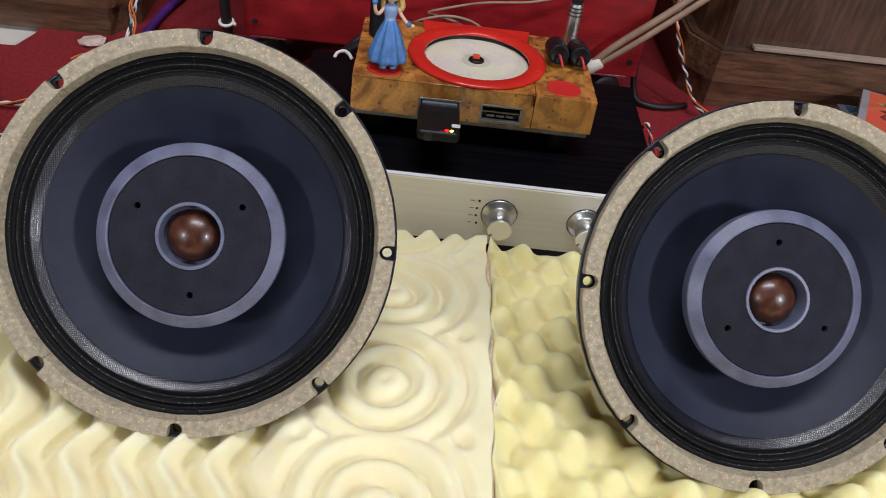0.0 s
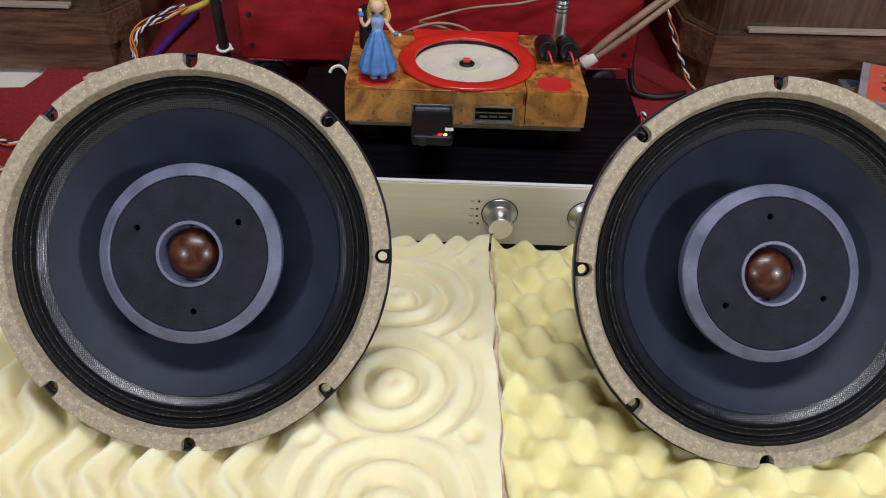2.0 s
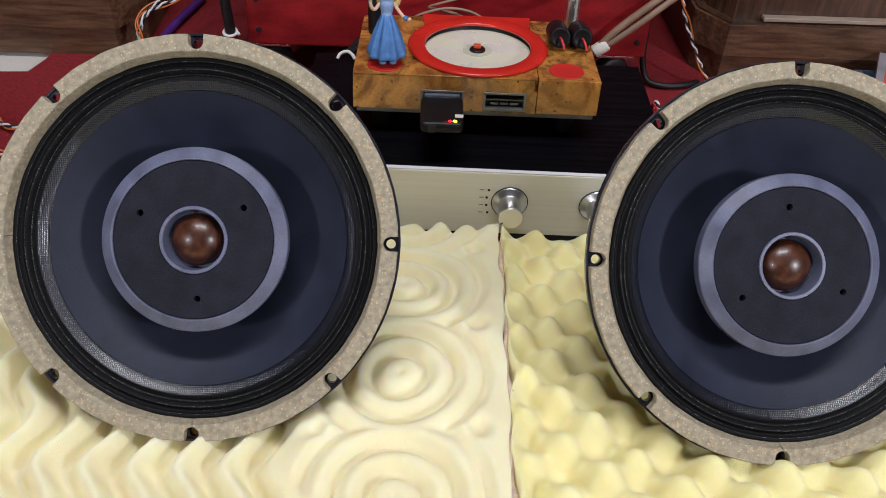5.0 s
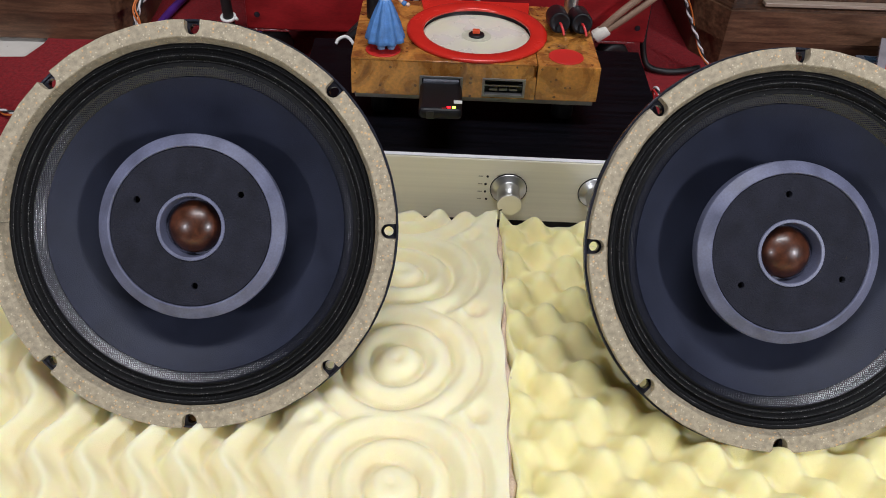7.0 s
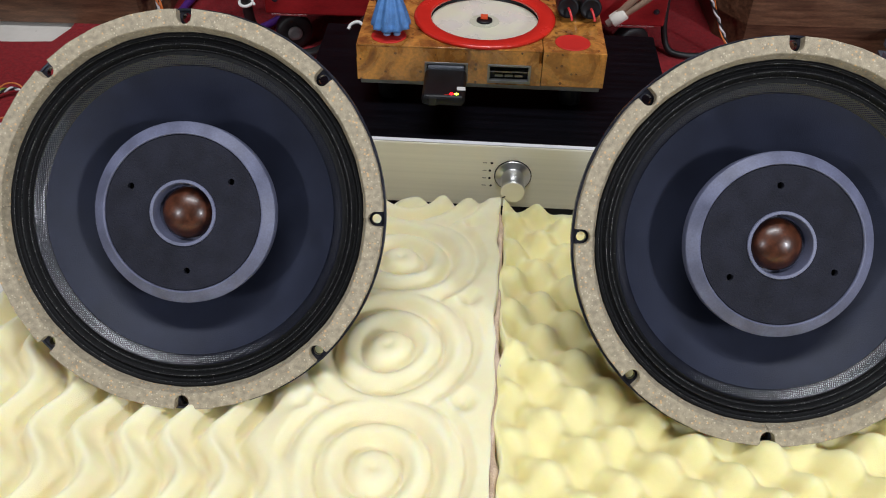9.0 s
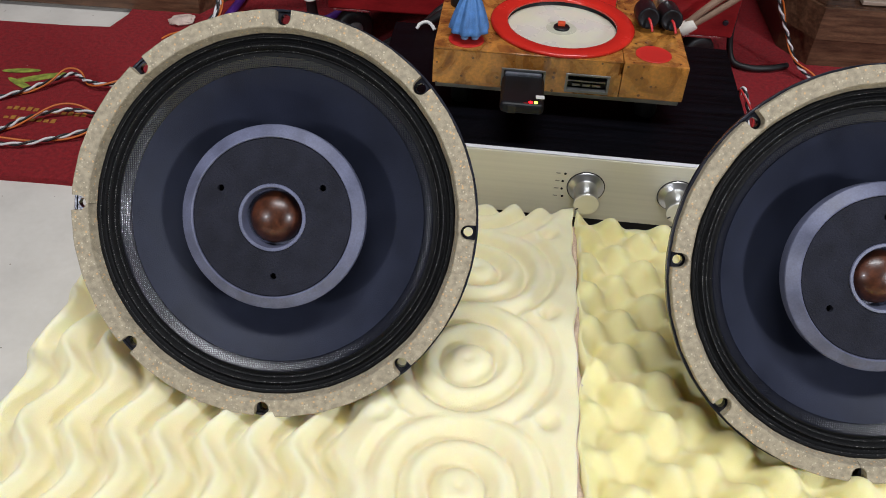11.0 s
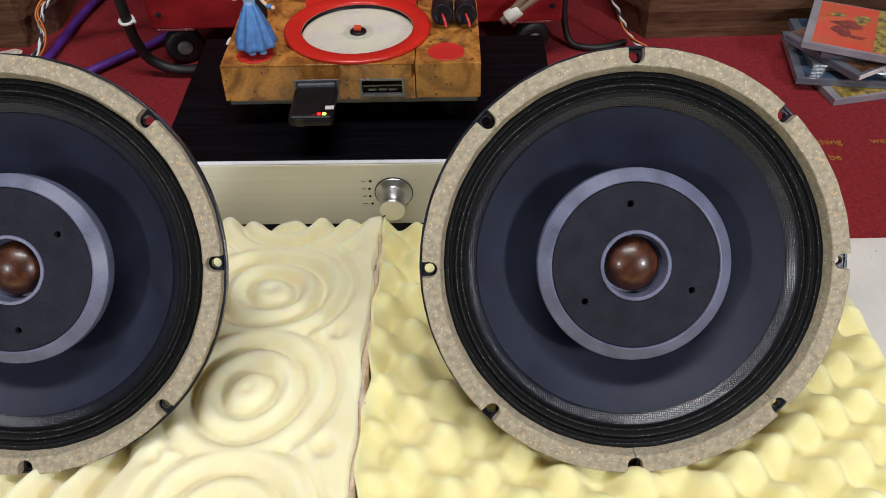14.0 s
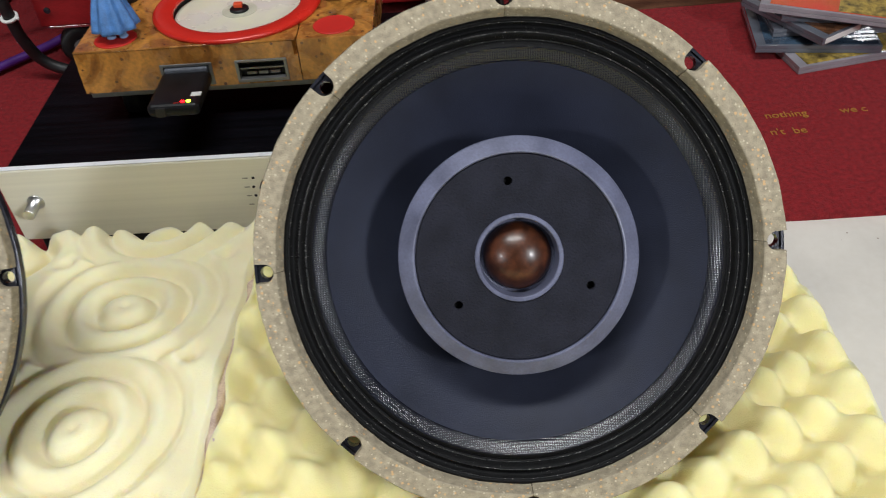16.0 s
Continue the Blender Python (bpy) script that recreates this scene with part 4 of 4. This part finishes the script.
twisted("white, black and orange twisted wires on the carpet", [(-0.70, 0.43, 0.006), (-0.63, 0.455, 0.006), (-0.585, 0.492, 0.008), (-0.555, 0.512, 0.012), (-0.53, 0.500, 0.010), (-0.49, 0.500, 0.008), (-0.44, 0.53, 0.006)], 11)
twisted("white, black and orange twisted wires on the carpet", [(-0.68, 0.36, 0.006), (-0.61, 0.375, 0.006), (-0.575, 0.41, 0.008), (-0.53, 0.432, 0.010), (-0.48, 0.428, 0.008), (-0.42, 0.42, 0.006)], 9)
twisted("white, black and orange twisted wires on the carpet", [(-0.62, 0.358, 0.006), (-0.56, 0.358, 0.007), (-0.51, 0.380, 0.009), (-0.47, 0.405, 0.008), (-0.42, 0.40, 0.006)], 6)
twisted("white and orange twisted wires beside the cabinet", [(-0.455, 0.60, 0.006), (-0.425, 0.645, 0.008), (-0.402, 0.680, 0.030), (-0.392, 0.698, 0.070), (-0.365, 0.706, 0.090), (-0.318, 0.720, 0.102)], 9)
twisted("white and orange twisted wires beside the cabinet", [(-0.470, 0.62, 0.006), (-0.435, 0.650, 0.008), (-0.407, 0.680, 0.026), (-0.398, 0.695, 0.064), (-0.370, 0.712, 0.092), (-0.325, 0.728, 0.108)], 8)
twisted("white and orange twisted wires hanging beside the red box", [(0.365, 0.665, 0.25), (0.370, 0.665, 0.16), (0.385, 0.665, 0.11), (0.412, 0.665, 0.06), (0.435, 0.655, 0.022), (0.465, 0.635, 0.007), (0.50, 0.60, 0.006)], 13, 0.004)
twisted("white and red twisted wires beside the amplifier", [(0.31, 0.50, 0.006), (0.302, 0.470, 0.06), (0.296, 0.440, 0.105), (0.302, 0.415, 0.088), (0.31, 0.40, 0.04), (0.33, 0.38, 0.006)], 8, 0.005, W_RED)
yc = thing("yellow_sleeve", mesh_from("yellow_sleeve", *tube([(-0.330, 0.716, 0.099), (-0.30, 0.726, 0.108), (-0.262, 0.738, 0.125), (-0.235, 0.75, 0.15)], 0.0048, 10), W_YELLOW, True), I4, "yellow sleeved wire end with a pale collar", "wire sleeve")
part("collar", mesh_from("collar", *shifted(lathe([(0.0050, -0.007), (0.0110, -0.007), (0.0118, -0.005), (0.0118, 0.005), (0.0110, 0.007), (0.0050, 0.007)], 24, True), Matrix.Translation((-0.280, 0.732, 0.1165)) @ Vector((0.045, 0.014, 0.018)).to_track_quat("Z", "Y").to_matrix().to_4x4()), CREAM, True), yc, "pale round collar")
thing("black_cable", mesh_from("black_cable", *tube([(0.338, 0.690, 0.16), (0.338, 0.688, 0.09), (0.340, 0.684, 0.04), (0.350, 0.676, 0.010), (0.372, 0.666, 0.006), (0.402, 0.668, 0.006), (0.43, 0.680, 0.006)], 0.0046, 10), RUBBER, True), I4, "black cable curled on the carpet", "cable")
for dz, dx in ((0.0, 0.0), (0.011, -0.006)):
    thing("brown_cable", mesh_from("brown_cable", *tube([(0.258, 0.622, 0.083 + dz * 0.6), (0.292 + dx, 0.622, 0.110 + dz), (0.345 + dx, 0.626, 0.156 + dz), (0.42 + dx, 0.634, 0.222 + dz), (0.52, 0.66, 0.30)], 0.0050, 10), W_BROWN, True), I4, "brown round cable rising to the cabinet", "cable", "brown cable pair")
cp = thing("cable_plug", mesh_from("cable_plug", *shifted(lathe([(0.0, -0.017), (0.005, -0.017), (0.0055, -0.010), (0.0088, -0.009), (0.0092, -0.008), (0.0092, 0.010), (0.0080, 0.012), (0.0, 0.012)], 24), at(0.259, 0.622, 0.085, 0, 52, 0)), CREAM, True), I4, "cream cable plug behind the player", "plug")
thing("speaker_wire", mesh_from("speaker_wire", *tube([(-0.012, 0.496, 0.150), (-0.002, 0.499, 0.176), (0.041, 0.505, 0.188), (0.080, 0.501, 0.180), (0.094, 0.496, 0.150)], 0.0018, 8), W_BROWN, True), I4, "thin brown wire arched behind the player", "wire")
thing("speaker_wire", mesh_from("speaker_wire", *tube([(0.072, 0.497, 0.150), (0.060, 0.503, 0.177), (0.035, 0.525, 0.176), (0.019, 0.555, 0.166), (0.030, 0.592, 0.155), (0.090, 0.618, 0.160), (0.166, 0.634, 0.164), (0.23, 0.636, 0.190), (0.32, 0.636, 0.26)], 0.0018, 8), W_BROWN, True), I4, "thin brown wire rising along the red box", "wire")
thing("white_clip", mesh_from("white_clip", *tube([(-0.094, 0.500, 0.1200), (-0.090, 0.504, 0.1250), (-0.082, 0.506, 0.1270), (-0.076, 0.504, 0.1240), (-0.072, 0.500, 0.1200)], 0.0022, 8), PAPER, True), I4, "small white plastic clip on the amplifier's back edge", "clip")


# ---- disc cases ----
def disc_case(x, y, z, turn, tip, cover, label, plastic=None):
    plastic = plastic or CLEAR
    root = empty("disc_case", at(x, y, z, tip, 0, turn), label, "disc case", "stack of disc cases")
    part("tray", bmesh_box("tray", plastic, 0.0, 0.142, 0.0, 0.125, 0.0, 0.0048, bevel=0.0006), root, "clear plastic tray")
    part("lid", bmesh_box("lid", plastic, 0.0, 0.142, 0.0, 0.125, 0.0050, 0.0100, bevel=0.0006), root, "clear plastic lid")
    part("cover", bmesh_box("cover", cover, 0.011, 0.139, 0.003, 0.122, 0.0101, 0.0105, bevel=0), root, "printed cover sheet")
    return root


disc_case(0.672, 0.510, 0.0002, 10, 0, COVER_GOLD, "disc case with a gold cover lying on the carpet", CLEAR_PALE)
disc_case(0.632, 0.548, 0.0110, -9, 0, COVER_BLUE, "disc case with a dark blue cover in the stack")
disc_case(0.655, 0.562, 0.0218, -4, 0, COVER_BLUE, "disc case with a blue cover in the stack")
mid = disc_case(0.694, 0.515, 0.0326, 28, 0, COVER_BROWN, "disc case with a brown cover in the stack")
part("booklet_edge", bmesh_box("booklet_edge", PAPER, 0.004, 0.062, -0.0004, 0.0, 0.0018, 0.0085, bevel=0), mid, "white booklet edge behind the plastic")
disc_case(0.660, 0.560, 0.0434, -14, 0, COVER_BLUE, "disc case with a dark cover in the stack")
top = disc_case(0.634, 0.568, 0.0542, -26, 0, COVER_RED, "clear disc case with red and gold cover topping the stack", CLEAR_PALE)
part("print", bmesh_box("print", COVER_GOLD, 0.085, 0.138, 0.004, 0.121, 0.0106, 0.0108, bevel=0), top, "gold picture half of the cover")
for x, y, rx, ry, mt in ((0.052, 0.066, 0.020, 0.010, MAROON), (0.044, 0.048, 0.012, 0.016, MAROON), (0.066, 0.084, 0.010, 0.013, COVER_GOLD), (0.036, 0.090, 0.011, 0.006, COVER_GOLD), (0.060, 0.034, 0.016, 0.005, MAROON)):
    blot = [((rx * (1 + 0.3 * math.sin(3 * a + x * 90))) * math.cos(a), (ry * (1 + 0.3 * math.sin(2 * a + y * 70))) * math.sin(a)) for a in [2 * math.pi * i / 20 for i in range(20)]]
    part("print", mesh_from("print", *prism(blot, 0.0106, 0.01075 + 0.4 * (x - 0.036) * 0.001), mt), top, "blurred dark and gold printed shapes", at(x, y, 0))


# crumpled scrap by the cabinet
def scrap():
    bm = bmesh.new()
    bmesh.ops.create_icosphere(bm, subdivisions=3, radius=0.014)
    for v in bm.verts:
        k = 1 + 0.35 * noise.noise(v.co * 130)
        v.co = Vector((v.co.x * k * 1.4, v.co.y * k, max(-0.0045, v.co.z * k * 0.35)))
    me = bpy.data.meshes.new("paper_scrap")
    bm.to_mesh(me)
    bm.free()
    me.materials.append(SEAM)
    return me


thing("paper_scrap", scrap(), at(-0.462, 0.692, 0.0046, 0, 0, 20), "crumpled tan paper scrap beside the cabinet", "paper scrap")
